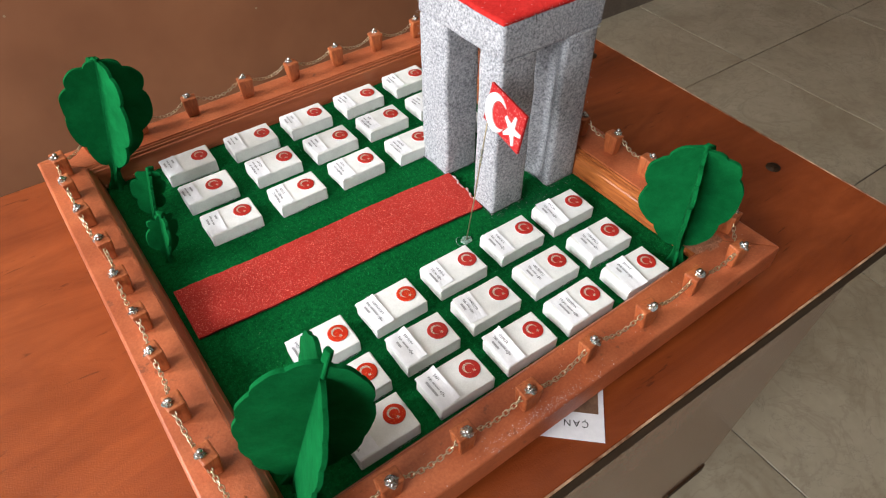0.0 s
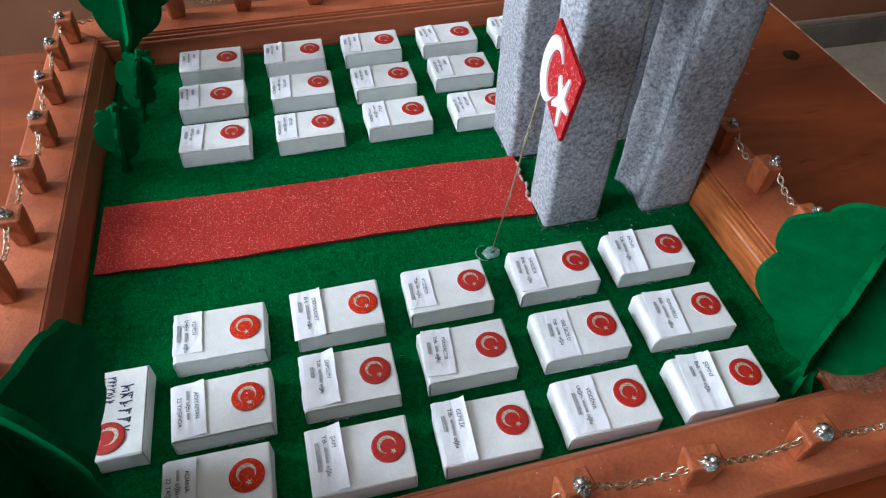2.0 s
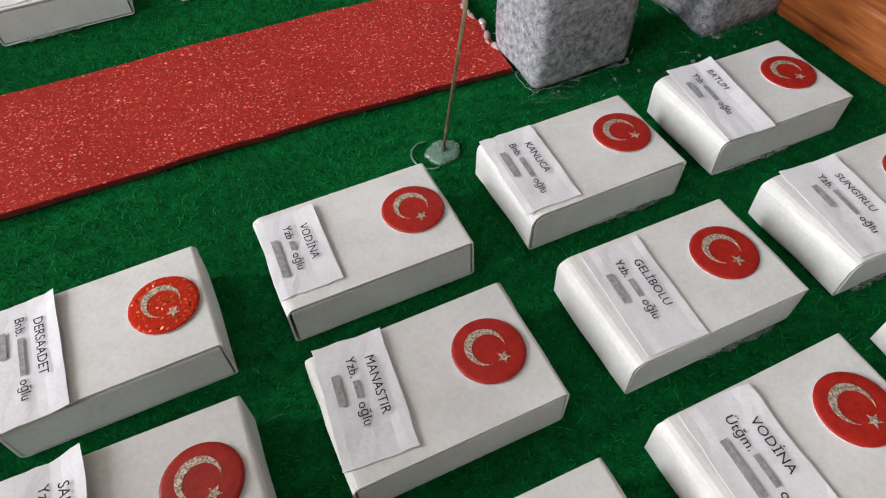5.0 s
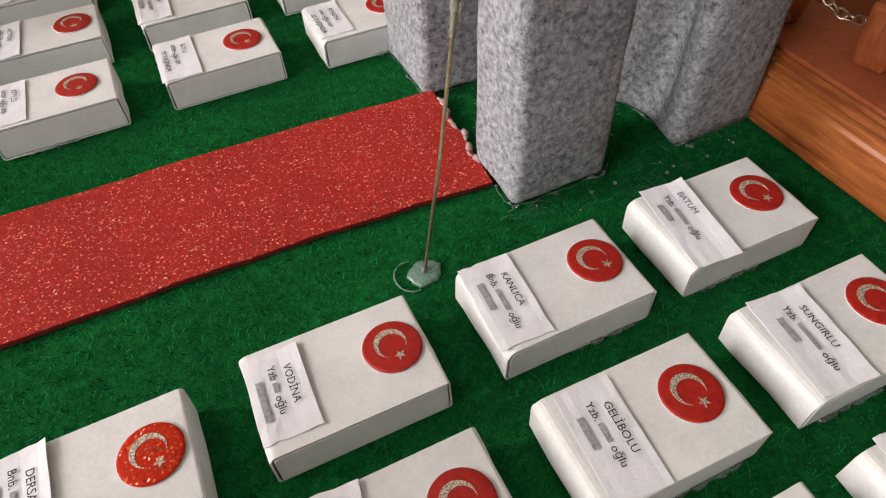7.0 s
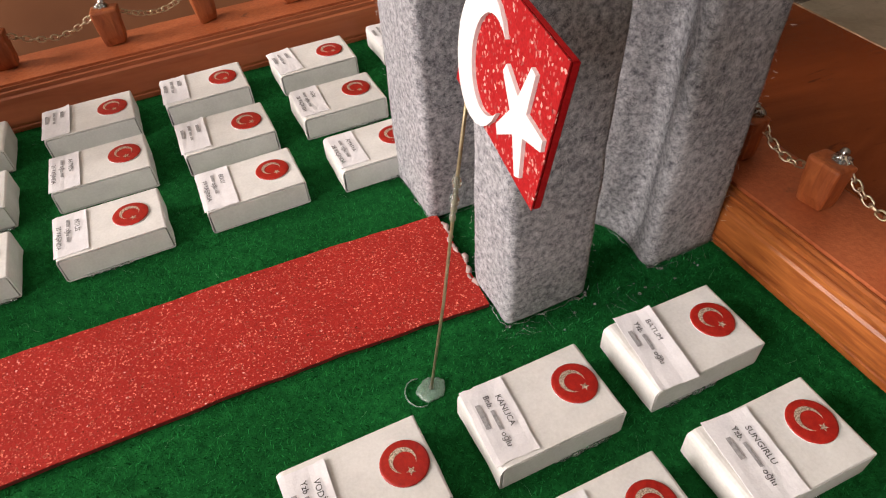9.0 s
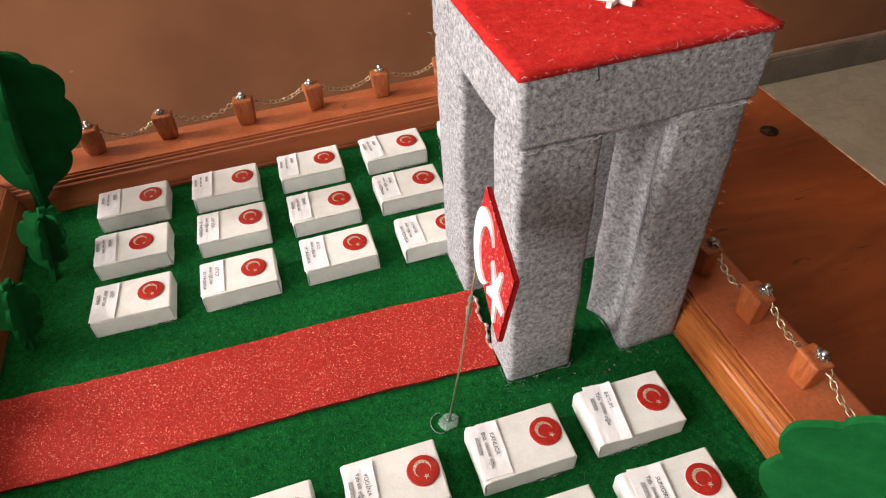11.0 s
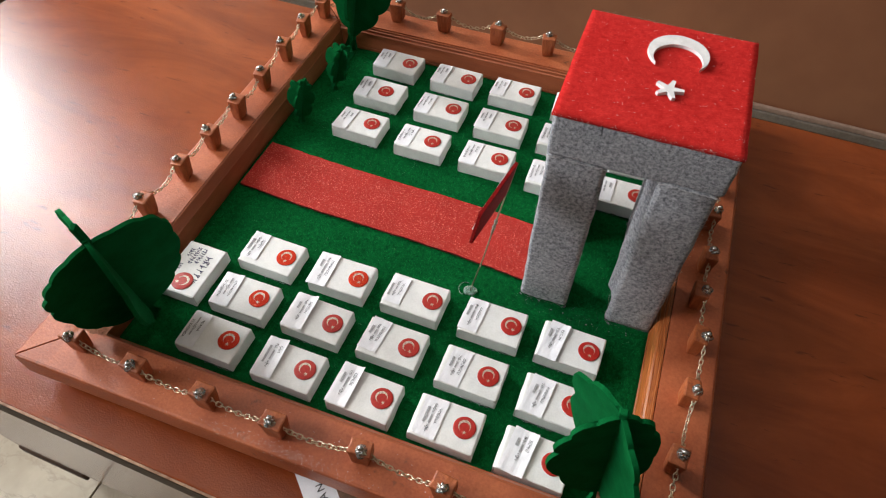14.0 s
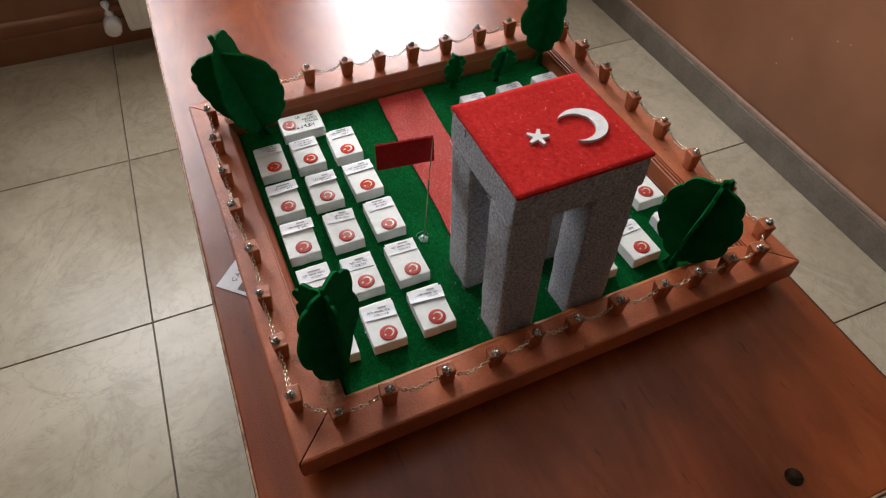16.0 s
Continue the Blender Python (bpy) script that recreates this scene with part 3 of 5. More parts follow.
def fence_post(x, y, turn, tall=1.0):
    global POST_OB, BEAD_OB, CAP_OB, GLUE_OB
    # the bead sits towards the outer edge of its post
    back = 0.0024
    t = thing("fence_post", pose(x + back * math.sin(radians(turn)), y - back * math.cos(radians(turn)), RTOP, random.uniform(-2.5, 2.5), random.uniform(-2.5, 2.5), turn + random.uniform(-9, 9)),
              "tapered orange wooden post topped by a silver bead", "post", "posts round the tray")
    if POST_OB is None:
        POST_OB = part("block", post_meshes(), POST, t)
        BEAD_OB = part("bead", bead_mesh(), SILVER, t, "shiny silver bead", True)
        CAP_OB = part("bead_cap", cap_mesh(), SILVER, t, "open-work silver bead cap", True)
        g = ball(bmesh.new(), (0, 0, 0), 0.0042, 0.30, 14, 7)
        for v in g.verts:
            v.co *= 1 + 0.35 * noise.noise(v.co * 300)
        GLUE_OB = part("glue_blob", g, GLUE, t, "clear dried glue", True)
        obs = (POST_OB, BEAD_OB, CAP_OB, GLUE_OB)
    else:
        obs = [again(o, t) for o in (POST_OB, BEAD_OB, CAP_OB, GLUE_OB)]
    obs[0].matrix_local = Matrix.Diagonal((random.uniform(0.92, 1.08), random.uniform(0.9, 1.1), tall, 1))
    dx, dy = random.uniform(-0.0015, 0.0015), back + random.uniform(-0.0008, 0.0008)
    for o in obs[1:]:
        o.matrix_local = Matrix.Translation((dx, dy, 0.0213 * tall)) @ pose(0, 0, 0, random.uniform(-25, 25), random.uniform(-25, 25), random.uniform(0, 60))
    return t.matrix_world @ Vector((dx, dy, 0.0228 * tall))


def link_mesh():
    """One open oval of round wire."""
    bm = bmesh.new()
    n, pts = 12, []
    for k in range(n):
        a = 2 * math.pi * k / n
        pts.append(Vector((0.00165 * math.cos(a) + 0.00070 * (1 if math.cos(a) > 0 else -1), 0.00150 * math.sin(a), 0.00022 * math.sin(2 * a))))
    rings = []
    for k, p in enumerate(pts):
        d = (pts[(k + 1) % n] - pts[k - 1]).normalized()
        q = Vector((d.y, -d.x, 0)).normalized()
        rings.append([bm.verts.new(p + 0.00042 * (math.cos(b) * q + math.sin(b) * Vector((0, 0, 1)))) for b in (2 * math.pi * h / 5 for h in range(5))])
    for k in range(n):
        a, b = rings[k], rings[(k + 1) % n]
        for h in range(5):
            bm.faces.new((a[h], a[(h + 1) % 5], b[(h + 1) % 5], b[h]))
    return bm


LINK_OB = None


def chain(p, q, sag, out):
    """A hanging chain between two posts; out: the way it leans off the rail."""
    global LINK_OB
    p, q = Vector(p), Vector(q)
    path = []
    for k in range(41):
        s = k / 40
        hang = 4 * s * (1 - s)
        path.append(p.lerp(q, s) + Vector((0, 0, -sag * hang)) + Vector(out) * hang)
    lengths = [0.0]
    for a, b in zip(path, path[1:]):
        lengths.append(lengths[-1] + (b - a).length)
    n = max(4, round(lengths[-1] / 0.0035))
    t = thing("chain", Matrix.Translation(p), "thin silvery link chain hanging between posts", "chain", "chains round the tray")
    roll = random.uniform(0, 90)
    for k in range(n):
        d = lengths[-1] * (k + 0.5) / n
        i = max(j for j in range(len(lengths)) if lengths[j] <= d)
        i = min(i, len(path) - 2)
        f = (d - lengths[i]) / (lengths[i + 1] - lengths[i])
        c = path[i].lerp(path[i + 1], f)
        m = Matrix.Translation(c - p) @ (path[i + 1] - path[i]).to_track_quat("X", "Z").to_matrix().to_4x4() @ pose(0, 0, 0, roll + (k % 2) * 74 + random.uniform(-16, 16))
        if LINK_OB is None:
            LINK_OB = part("link", link_mesh(), CHAIN, t, "", True)
            LINK_OB.matrix_local = m
        else:
            again(LINK_OB, t, m)


WEST = [(-0.118, -0.100), (-0.121, -0.055), (-0.123, -0.008), (-0.120, 0.039), (-0.118, 0.081), (-0.118, 0.125), (-0.117, 0.171), (-0.119, 0.220), (-0.120, 0.265), (-0.117, 0.303)]
SOUTH = [(-0.091, -0.132), (-0.038, -0.136), (0.0165, -0.1385), (0.069, -0.1395), (0.128, -0.137), (0.185, -0.140), (0.2385, -0.1405), (0.289, -0.142)]
EAST = [(0.318, -0.112), (0.318, -0.071), (0.319, -0.022), (0.320, 0.021), (0.317, 0.060), (0.319, 0.096), (0.317, 0.143), (0.320, 0.188), (0.320, 0.224), (0.319, 0.262), (0.320, 0.296)]
NORTH = [(-0.083, 0.327), (-0.036, 0.327), (0.018, 0.327), (0.078, 0.325), (0.133, 0.326), (0.188, 0.324), (0.241, 0.326), (0.297, 0.324)]
tops = {}
for row, turn in ((WEST, 90), (SOUTH, 180), (EAST, -90), (NORTH, 0)):
    for x, y in row:
        tops[x, y] = fence_post(x, y, turn)
ring = SOUTH + EAST + NORTH[::-1] + WEST[::-1]
for a, b in zip(ring, ring[1:] + ring[:1]):
    far = (Vector(a) - Vector(b)).length
    chain(tops[a], tops[b], random.uniform(0.0115, 0.0145) * min(1, far / 0.040), (random.uniform(-0.002, 0.002), random.uniform(-0.002, 0.002), 0))


# ---------- red runner ----------
def runner():
    t = thing("glitter_runner", Matrix.Translation((0.05, 0.088, 0.0)), "red glitter foam runner lying on green felt", "carpet")
    a, b, c, d = Vector((-0.0855, 0.1240)), Vector((-0.0865, 0.0662)), Vector((0.1895, 0.1110)), Vector((0.1850, 0.0530))
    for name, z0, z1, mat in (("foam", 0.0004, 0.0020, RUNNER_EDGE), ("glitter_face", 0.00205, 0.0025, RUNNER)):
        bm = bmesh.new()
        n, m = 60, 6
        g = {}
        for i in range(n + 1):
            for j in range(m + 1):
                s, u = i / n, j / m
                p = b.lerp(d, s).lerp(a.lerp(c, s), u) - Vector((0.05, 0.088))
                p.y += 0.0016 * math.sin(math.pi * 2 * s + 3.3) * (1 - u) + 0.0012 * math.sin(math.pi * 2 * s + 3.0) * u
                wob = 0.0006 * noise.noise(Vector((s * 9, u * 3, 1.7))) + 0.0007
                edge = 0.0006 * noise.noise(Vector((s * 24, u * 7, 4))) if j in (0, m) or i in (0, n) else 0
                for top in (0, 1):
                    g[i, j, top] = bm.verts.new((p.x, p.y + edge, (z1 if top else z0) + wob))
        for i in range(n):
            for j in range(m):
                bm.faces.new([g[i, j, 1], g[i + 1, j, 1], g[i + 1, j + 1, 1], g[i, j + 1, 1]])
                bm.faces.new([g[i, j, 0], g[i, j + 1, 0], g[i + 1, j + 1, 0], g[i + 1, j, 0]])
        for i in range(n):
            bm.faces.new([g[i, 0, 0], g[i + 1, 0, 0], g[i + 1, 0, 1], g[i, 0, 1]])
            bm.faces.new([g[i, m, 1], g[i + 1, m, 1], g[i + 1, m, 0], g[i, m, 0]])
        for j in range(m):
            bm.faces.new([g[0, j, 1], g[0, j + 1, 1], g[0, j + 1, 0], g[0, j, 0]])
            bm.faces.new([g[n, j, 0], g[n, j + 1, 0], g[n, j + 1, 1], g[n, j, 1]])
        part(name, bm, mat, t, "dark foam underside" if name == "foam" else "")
    pts, rad = [], []
    for k in range(40):
        q = c.lerp(d, 0.10 + 0.72 * k / 39) - Vector((0.05, 0.088))
        pts.append((q.x + 0.0012 * math.sin(k * 0.33) + 0.0005 * math.sin(k * 0.9), q.y, 0.0030 + 0.0006 * math.cos(k * 1.7)))
        rad.append(0.0005 + 0.0009 * abs(math.sin(k * 0.47)) ** 2 + 0.00025 * math.sin(k * 2.3))
    part("glue_bead", tube(bmesh.new(), pts, rad, 9), GLUE_WHITE, t, "whitish dried glue along the end", True)


runner()

# ---------- white boxes ----------
BL, BW, BH = 0.0474, 0.0306, 0.0131


def box_profile(inset=0.0, soft=0.0032):
    """The outline along a box, from the side: a rounded folded end, and a crisp one."""
    w, h, out = BL / 2 - inset, BH - inset, []
    for cx, cz, r, a0 in ((w, inset, 0.0010, -90), (w, h, 0.0012, 0), (-w, h, soft, 90), (-w, inset, 0.0014, 180)):
        r = max(0.0004, r - inset)
        ox, oz = cx - math.copysign(r, cx), cz + (r if cz == inset else -r)
        for k in range(6):
            a = radians(a0 + 18 * k)
            out.append((ox + r * math.cos(a), oz + r * math.sin(a)))
    return out


def sleeve_mesh(seed, soft):
    """A paper sleeve wrapped over the top and both short ends, open along the long sides, a little out of true."""
    bm = bmesh.new()
    outer, inner = box_profile(0.0, soft), box_profile(0.0005, soft)
    n = len(outer)
    ys = [-BW / 2, -BW / 2 + 0.0004] + [BW * (k / 6 - 0.5) for k in range(1, 6)] + [BW / 2 - 0.0004, BW / 2]
    rings = [[bm.verts.new((x, y, z)) for x, z in outer] for y in ys]
    inn = [[bm.verts.new((x, y, z)) for x, z in inner] for y in (ys[0], ys[-1])]
    for a, b in zip(rings, rings[1:]):
        for k in range(n):
            bm.faces.new((a[k], a[(k + 1) % n], b[(k + 1) % n], b[k]))
    for k in range(n):
        q = (k + 1) % n
        bm.faces.new((rings[0][k], inn[0][k], inn[0][q], rings[0][q]))
        bm.faces.new((rings[-1][k], rings[-1][q], inn[1][q], inn[1][k]))
        bm.faces.new((inn[0][k], inn[1][k], inn[1][q], inn[0][q]))
    for v in bm.verts:
        if v.co.z < BH - 0.0008:
            v.co += 0.00056 * Vector(noise.noise_vector(v.co * 90 + Vector((seed * 7.3, 0, 0))))
        else:
            v.co.y += 0.0005 * noise.noise(Vector((v.co.x * 80, v.co.y * 30, seed * 5.1)))
    return bm


def drawer_mesh(soft):
    """The inner tray, whose flat long sides close the sleeve."""
    bm = bmesh.new()
    prism(bm, box_profile(0.0011, soft), -BW / 2 - 0.0002, BW / 2 + 0.0002)
    for v in bm.verts:
        v.co = (v.co.x, v.co.z, v.co.y)
    return bm


def smear_mesh(seed):
    """A lumpy line of dried glue along the foot of a box."""
    rnd = random.Random(seed)
    a = rnd.uniform(-0.020, 0.0)
    n = rnd.randrange(9, 16)
    pts = [(a + 0.0016 * k, -BW / 2 - 0.0003 + rnd.uniform(-0.0004, 0.0003), 0.0002 + rnd.uniform(0, 0.0004)) for k in range(n)]
    return tube(bmesh.new(), pts, [0.0004 + 0.0009 * rnd.random() ** 2 for k in range(n)], 6)


SMEARS = {}


def label_mesh(seed, shape):
    """A paper slip glued across the top of a box. shape: how far it starts from the folded end, its width, its margins to both long sides (less than 0: it hangs over), its turn and how far its free edge lifts."""
    inset, wide, back, front, turn, lift = shape
    rnd = random.Random(seed)
    bm = bmesh.new()
    w0, w1 = -BW / 2 + front, BW / 2 - back
    rows, cols = 8, 8
    mid = Vector((-BL / 2 + inset + wide / 2, (w0 + w1) / 2))
    ct, st = math.cos(radians(turn)), math.sin(radians(turn))
    up, dn = [], []
    for i in range(rows + 1):
        f = i / rows
        a, b = [], []
        for k in range(cols + 1):
            u = k / cols
            p = Vector(((f - 0.5) * wide, (u - 0.5) * (w1 - w0)))
            if i in (0, rows):
                p.x += 0.0004 * noise.noise(Vector((u * 8, 2.0 + i, seed * 1.7)))
            if k in (0, cols):
                p.y += 0.0005 * noise.noise(Vector((f * 6, k, seed * 2.3)))
            x, y = mid.x + ct * p.x - st * p.y, mid.y + st * p.x + ct * p.y
            z = BH + 0.00032
            z += lift * max(0, (f - 0.6) / 0.4) ** 1.5 * (0.55 + 0.45 * u) + 0.00035 * f * max(0, noise.noise(Vector((u * 2.5, f * 2, seed * 3.1))))
            # it follows the rounded end, and its overhang sags a little
            over = max(0.0, -BL / 2 + 0.0012 - x)
            z -= 0.25 * over
            z += 0.00022 * noise.noise(Vector((u * 5, f * 5, seed)))
            a.append(bm.verts.new((x, y, z)))
            b.append(bm.verts.new((x, y, z - 0.00018)))
        up.append(a)
        dn.append(b)
    for i in range(rows):
        for k in range(cols):
            bm.faces.new((up[i][k], up[i][k + 1], up[i + 1][k + 1], up[i + 1][k]))
            bm.faces.new((dn[i][k], dn[i + 1][k], dn[i + 1][k + 1], dn[i][k + 1]))
        bm.faces.new((up[i][0], up[i + 1][0], dn[i + 1][0], dn[i][0]))
        bm.faces.new((up[i][cols], dn[i][cols], dn[i + 1][cols], up[i + 1][cols]))
    for k in range(cols):
        bm.faces.new((up[0][k], dn[0][k], dn[0][k + 1], up[0][k + 1]))
        bm.faces.new((up[-1][k], up[-1][k + 1], dn[-1][k + 1], dn[-1][k]))
    return bm


DISC_RED = DISC_GLIT = MOON = STAR = None
SLEEVES, DRAWERS = {}, {}


def sticker(parent, x, y, turn, glit=False):
    global DISC_RED, DISC_GLIT, MOON, STAR
    m = Matrix.Translation((x, y, BH + 0.0001)) @ pose(0, 0, 0, 0, 0, turn)
    base = DISC_GLIT if glit else DISC_RED
    if base is None:
        bm = bmesh.new()
        rr = [(0.0, 0.0080), (0.00035, 0.0080), (0.0006, 0.0078), (0.00072, 0.0072), (0.00076, 0.005), (0.0008, 0.0)]
        rings = [[bm.verts.new((r * math.cos(a), r * math.sin(a), z)) for a in (2 * math.pi * k / 36 for k in range(36))] for z, r in rr[:-1]]
        tip = bm.verts.new((0, 0, rr[-1][0]))
        for i, (a, b) in enumerate(zip(rings, rings[1:])):
            for k in range(36):
                f = bm.faces.new((a[k], a[(k + 1) % 36], b[(k + 1) % 36], b[k]))
                f.material_index = 1 if i == 0 else 0
        for k in range(36):
            bm.faces.new((rings[-1][k], rings[-1][(k + 1) % 36], tip))
        bm.faces.new(rings[0][::-1])
        base = part("sticker", bm, (STICKER_GLITTER if glit else STICKER, FOAM_WHITE), parent, "orange-red glitter sticker" if glit else "round red sticker", True)
        if glit:
            DISC_GLIT = base
        else:
            DISC_RED = base
        st = base
    else:
        st = again(base, parent)
    st.matrix_local = m
    if MOON is None:
        MOON = part("crescent", prism(bmesh.new(), crescent_outline(0.0044, 0, 0.83, 0.235), 0.00062, 0.00090), FOIL, st, "pale foil crescent")
        STAR = part("star", prism(bmesh.new(), star_outline(0.0016, math.pi), 0.00062, 0.00090), FOIL, st, "pale foil star")
        mo, sr = MOON, STAR
    else:
        mo, sr = again(MOON, st), again(STAR, st)
    mo.matrix_local = Matrix.Translation((-0.0010, 0, 0))
    sr.matrix_local = Matrix.Translation((0.0036, 0, 0))
    return st


def match_box(at, label, city, lines, seed, glit=False, spin=-66, shape=None, soft=0.0022):
    """A white-wrapped box; city: the readable first line; lines: what the other lines hold, words or lengths of bars."""
    rnd = random.Random(seed)
    x, y, turn, off_x = at
    t = thing("matchbox", pose(x, y + 0.0008, 0.0006, rnd.uniform(-0.4, 0.4), rnd.uniform(-0.4, 0.4), turn), label, "box", "white boxes in rows on the felt")
    kind = (seed % 4, soft)
    if kind in SLEEVES:
        again(SLEEVES[kind], t), again(DRAWERS[kind], t)
    else:
        SLEEVES[kind] = part("sleeve", sleeve_mesh(seed % 4, soft), PAPER, t)
        DRAWERS[kind] = part("drawer", drawer_mesh(soft), PAPER, t)
    which = seed % 5
    if which < 4:
        if which in SMEARS:
            o = again(SMEARS[which], t)
        else:
            o = SMEARS[which] = part("glue_smear", smear_mesh(which), GLUE, t, "clear dried glue", True)
        if which == 3 and seed % 2:
            o.matrix_local = Matrix.Rotation(math.pi, 4, "Z")
    sticker(t, off_x, 0.0007 + rnd.uniform(-0.0007, 0.0007), spin + rnd.uniform(-14, 14), glit)
    if city is None:
        return t
    shape = shape or (rnd.uniform(-0.0006, 0.0008), 0.0148 + rnd.uniform(-0.001, 0.001), rnd.uniform(0.0, 0.0016), rnd.uniform(0.0, 0.0030), rnd.uniform(-3.5, 3.5), rnd.uniform(0.0002, 0.0012))
    inset, wide, back, front, turn, lift = shape
    la = part("label", label_mesh(seed, shape), LABEL, t, "white paper slip with small black lettering")
    high = BH + 0.0007
    mid = Vector((-BL / 2 + inset + wide / 2, (front - back) / 2, 0))
    for k, content in enumerate([city] + lines):
        # the lines run across the box, the first nearest the sticker
        xx = wide * 0.5 - 0.0050 - 0.0040 * k
        off = BW / 2 - (back + front) / 2 - (0.0042 if k == 1 else 0.0058 if k == 0 else 0.0072) - rnd.uniform(0, 0.0008)
        rise = 0.0012 if k == 0 and lift > 0.0014 else 0.0004 if k == 0 else 0.0
        m = Matrix.Translation((mid.x, mid.y, high + rise)) @ pose(0, 0, 0, 0, 0, turn) @ Matrix.Translation((xx, off, 0)) @ pose(0, 0, 0, 0, 0, -90)
        bits = content if isinstance(content, list) else [content]
        at = 0.0
        for bit in bits:
            if isinstance(bit, str):
                o = text_mesh(bit, 0.0029, INK, la, m @ Matrix.Translation((at, 0, 0)))
                at += max(v.co.x for v in o.data.vertices) + 0.0009
            else:
                bit *= 0.88
                bm = block((at, 0.0002, 0), (at + bit, 0.0014 if k == 1 else 0.0019, 0.00003))
                part("text_bar", bm, BARS, la).matrix_local = m
                at += bit + 0.0009
    return t


def bars(*w):
    return [v / 1000 for v in w]


def who(rank, wide, last):
    """The two lines under the place: rank, a barred name and its suffix, then a barred name."""
    return [[rank, wide * 1.15 / 1000, "oğlu"], bars(last * 1.35)]


def aged(one, two, years):
    return [[one / 1000, "oğlu", two / 1000], f"{years} YAŞINDA"]


FRONT = {
    (1, 0): ("YEMEN", who("Ütğm.", 6, 9)), (1, 1): ("DERSAADET", who("Bnb.", 10, 6)), (1, 2): ("VODİNA", who("Yzb", 3, 10)),
    (1, 3): ("KANLICA", who("Bnb.", 7.5, 8)), (1, 4): ("BATUM", who("Yzb.", 7, 6)),
    (2, 0): ("ADIYAMAN", aged(6, 4, 22)), (2, 1): ("SAMSUN", who("Yzb.", 7.5, 5)), (2, 2): ("MANASTIR", who("Yzb.", 4, 6)),
    (2, 3): ("GELİBOLU", who("Yzb.", 5, 7)), (2, 4): ("SUNGIRLU", who("Yzb.", 8.5, 6.5)),
    (3, 0): ("ADANA", aged(6, 4, 22)), (3, 1): ("ŞAM", who("Yzb.", 8, 12)), (3, 2): ("GEMLİK", who("Yzb.", 8.5, 7)),
    (3, 3): ("VODİNA", who("Ütğm.", 6.5, 10)), (3, 4): ("ŞEMNİ", who("Bnb.", 6, 5)),
}
BACK = {
    (1, 0): (bars(6), [bars(5, 4, 4), bars(9)]), (1, 1): ("BİTLİS", aged(6, 4, 21)), (1, 2): ("BOLU", aged(6, 3, 19)), (1, 3): ("AMASYA", aged(5, 4, 25)), (1, 4): (bars(7), [bars(5, 4, 4), bars(9)]),
    (2, 0): (bars(8), [bars(5, 4, 5), bars(9)]), (2, 1): ("ARTVİN", aged(5, 4, 21)), (2, 2): (bars(8), [bars(6, 4, 4), bars(9)]), (2, 3): ("AĞRI", aged(6, 4, 22)), (2, 4): (bars(7), [bars(5, 4, 4), bars(9)]),
    (3, 0): (bars(7), [bars(5, 4, 4), bars(8)]), (3, 1): (bars(7), [bars(5, 4, 3), bars(9)]), (3, 2): (bars(7), [bars(5, 4, 4), bars(9)]), (3, 3): (bars(7), [bars(5, 4, 4), bars(9)]), (3, 4): (bars(7), [bars(5, 4, 4), bars(9)]),
}
# centre, turn and sticker offset of each box, row by row away from the runner
FRONT_AT = {
    (1, 0): (-0.0135, -0.0022, -1.6, 0.0131), (1, 1): (0.0493, -0.0018, -0.5, 0.0139), (1, 2): (0.1114, -0.0009, -1.1, 0.0143), (1, 3): (0.1750, -0.0016, -0.8, 0.0141), (1, 4): (0.2354, -0.0017, -1.6, 0.0135),
    (2, 0): (-0.0135, -0.0459, -0.8, 0.0125), (2, 1): (0.0488, -0.0454, -1.5, 0.0131), (2, 2): (0.1105, -0.0447, -1.2, 0.0130), (2, 3): (0.1730, -0.0469, -1.6, 0.0125), (2, 4): (0.2341, -0.0485, -2.0, 0.0134),
    (3, 0): (-0.0166, -0.0859, -1.0, 0.0130), (3, 1): (0.0474, -0.0879, -1.2, 0.0130), (3, 2): (0.1079, -0.0889, -1.8, 0.0128), (3, 3): (0.1691, -0.0893, -1.2, 0.0128), (3, 4): (0.2317, -0.0920, -2.2, 0.0130),
}
BACK_AT = {
    (1, 0): (-0.0124, 0.1687, -1.6, 0.0116), (1, 1): (0.0529, 0.1668, -0.4, 0.0098), (1, 2): (0.1174, 0.1665, 0.0, 0.0116), (1, 3): (0.1823, 0.1638, -0.8, 0.0100), (1, 4): (0.2440, 0.1650, -0.5, 0.0120),
    (2, 0): (-0.0131, 0.2196, -1.9, 0.0062), (2, 1): (0.0531, 0.2172, -0.8, 0.0126), (2, 2): (0.1162, 0.2153, 0.3, 0.0120), (2, 3): (0.1791, 0.2156, -0.5, 0.0118), (2, 4): (0.2430, 0.2160, 0.6, 0.0120),
    (3, 0): (-0.0136, 0.2695, -1.8, 0.0124), (3, 1): (0.0524, 0.2668, -1.6, 0.0127), (3, 2): (0.1155, 0.2669, -1.0, 0.0115), (3, 3): (0.1808, 0.2662, -0.6, 0.0114), (3, 4): (0.2460, 0.2675, -0.8, 0.0125),
}
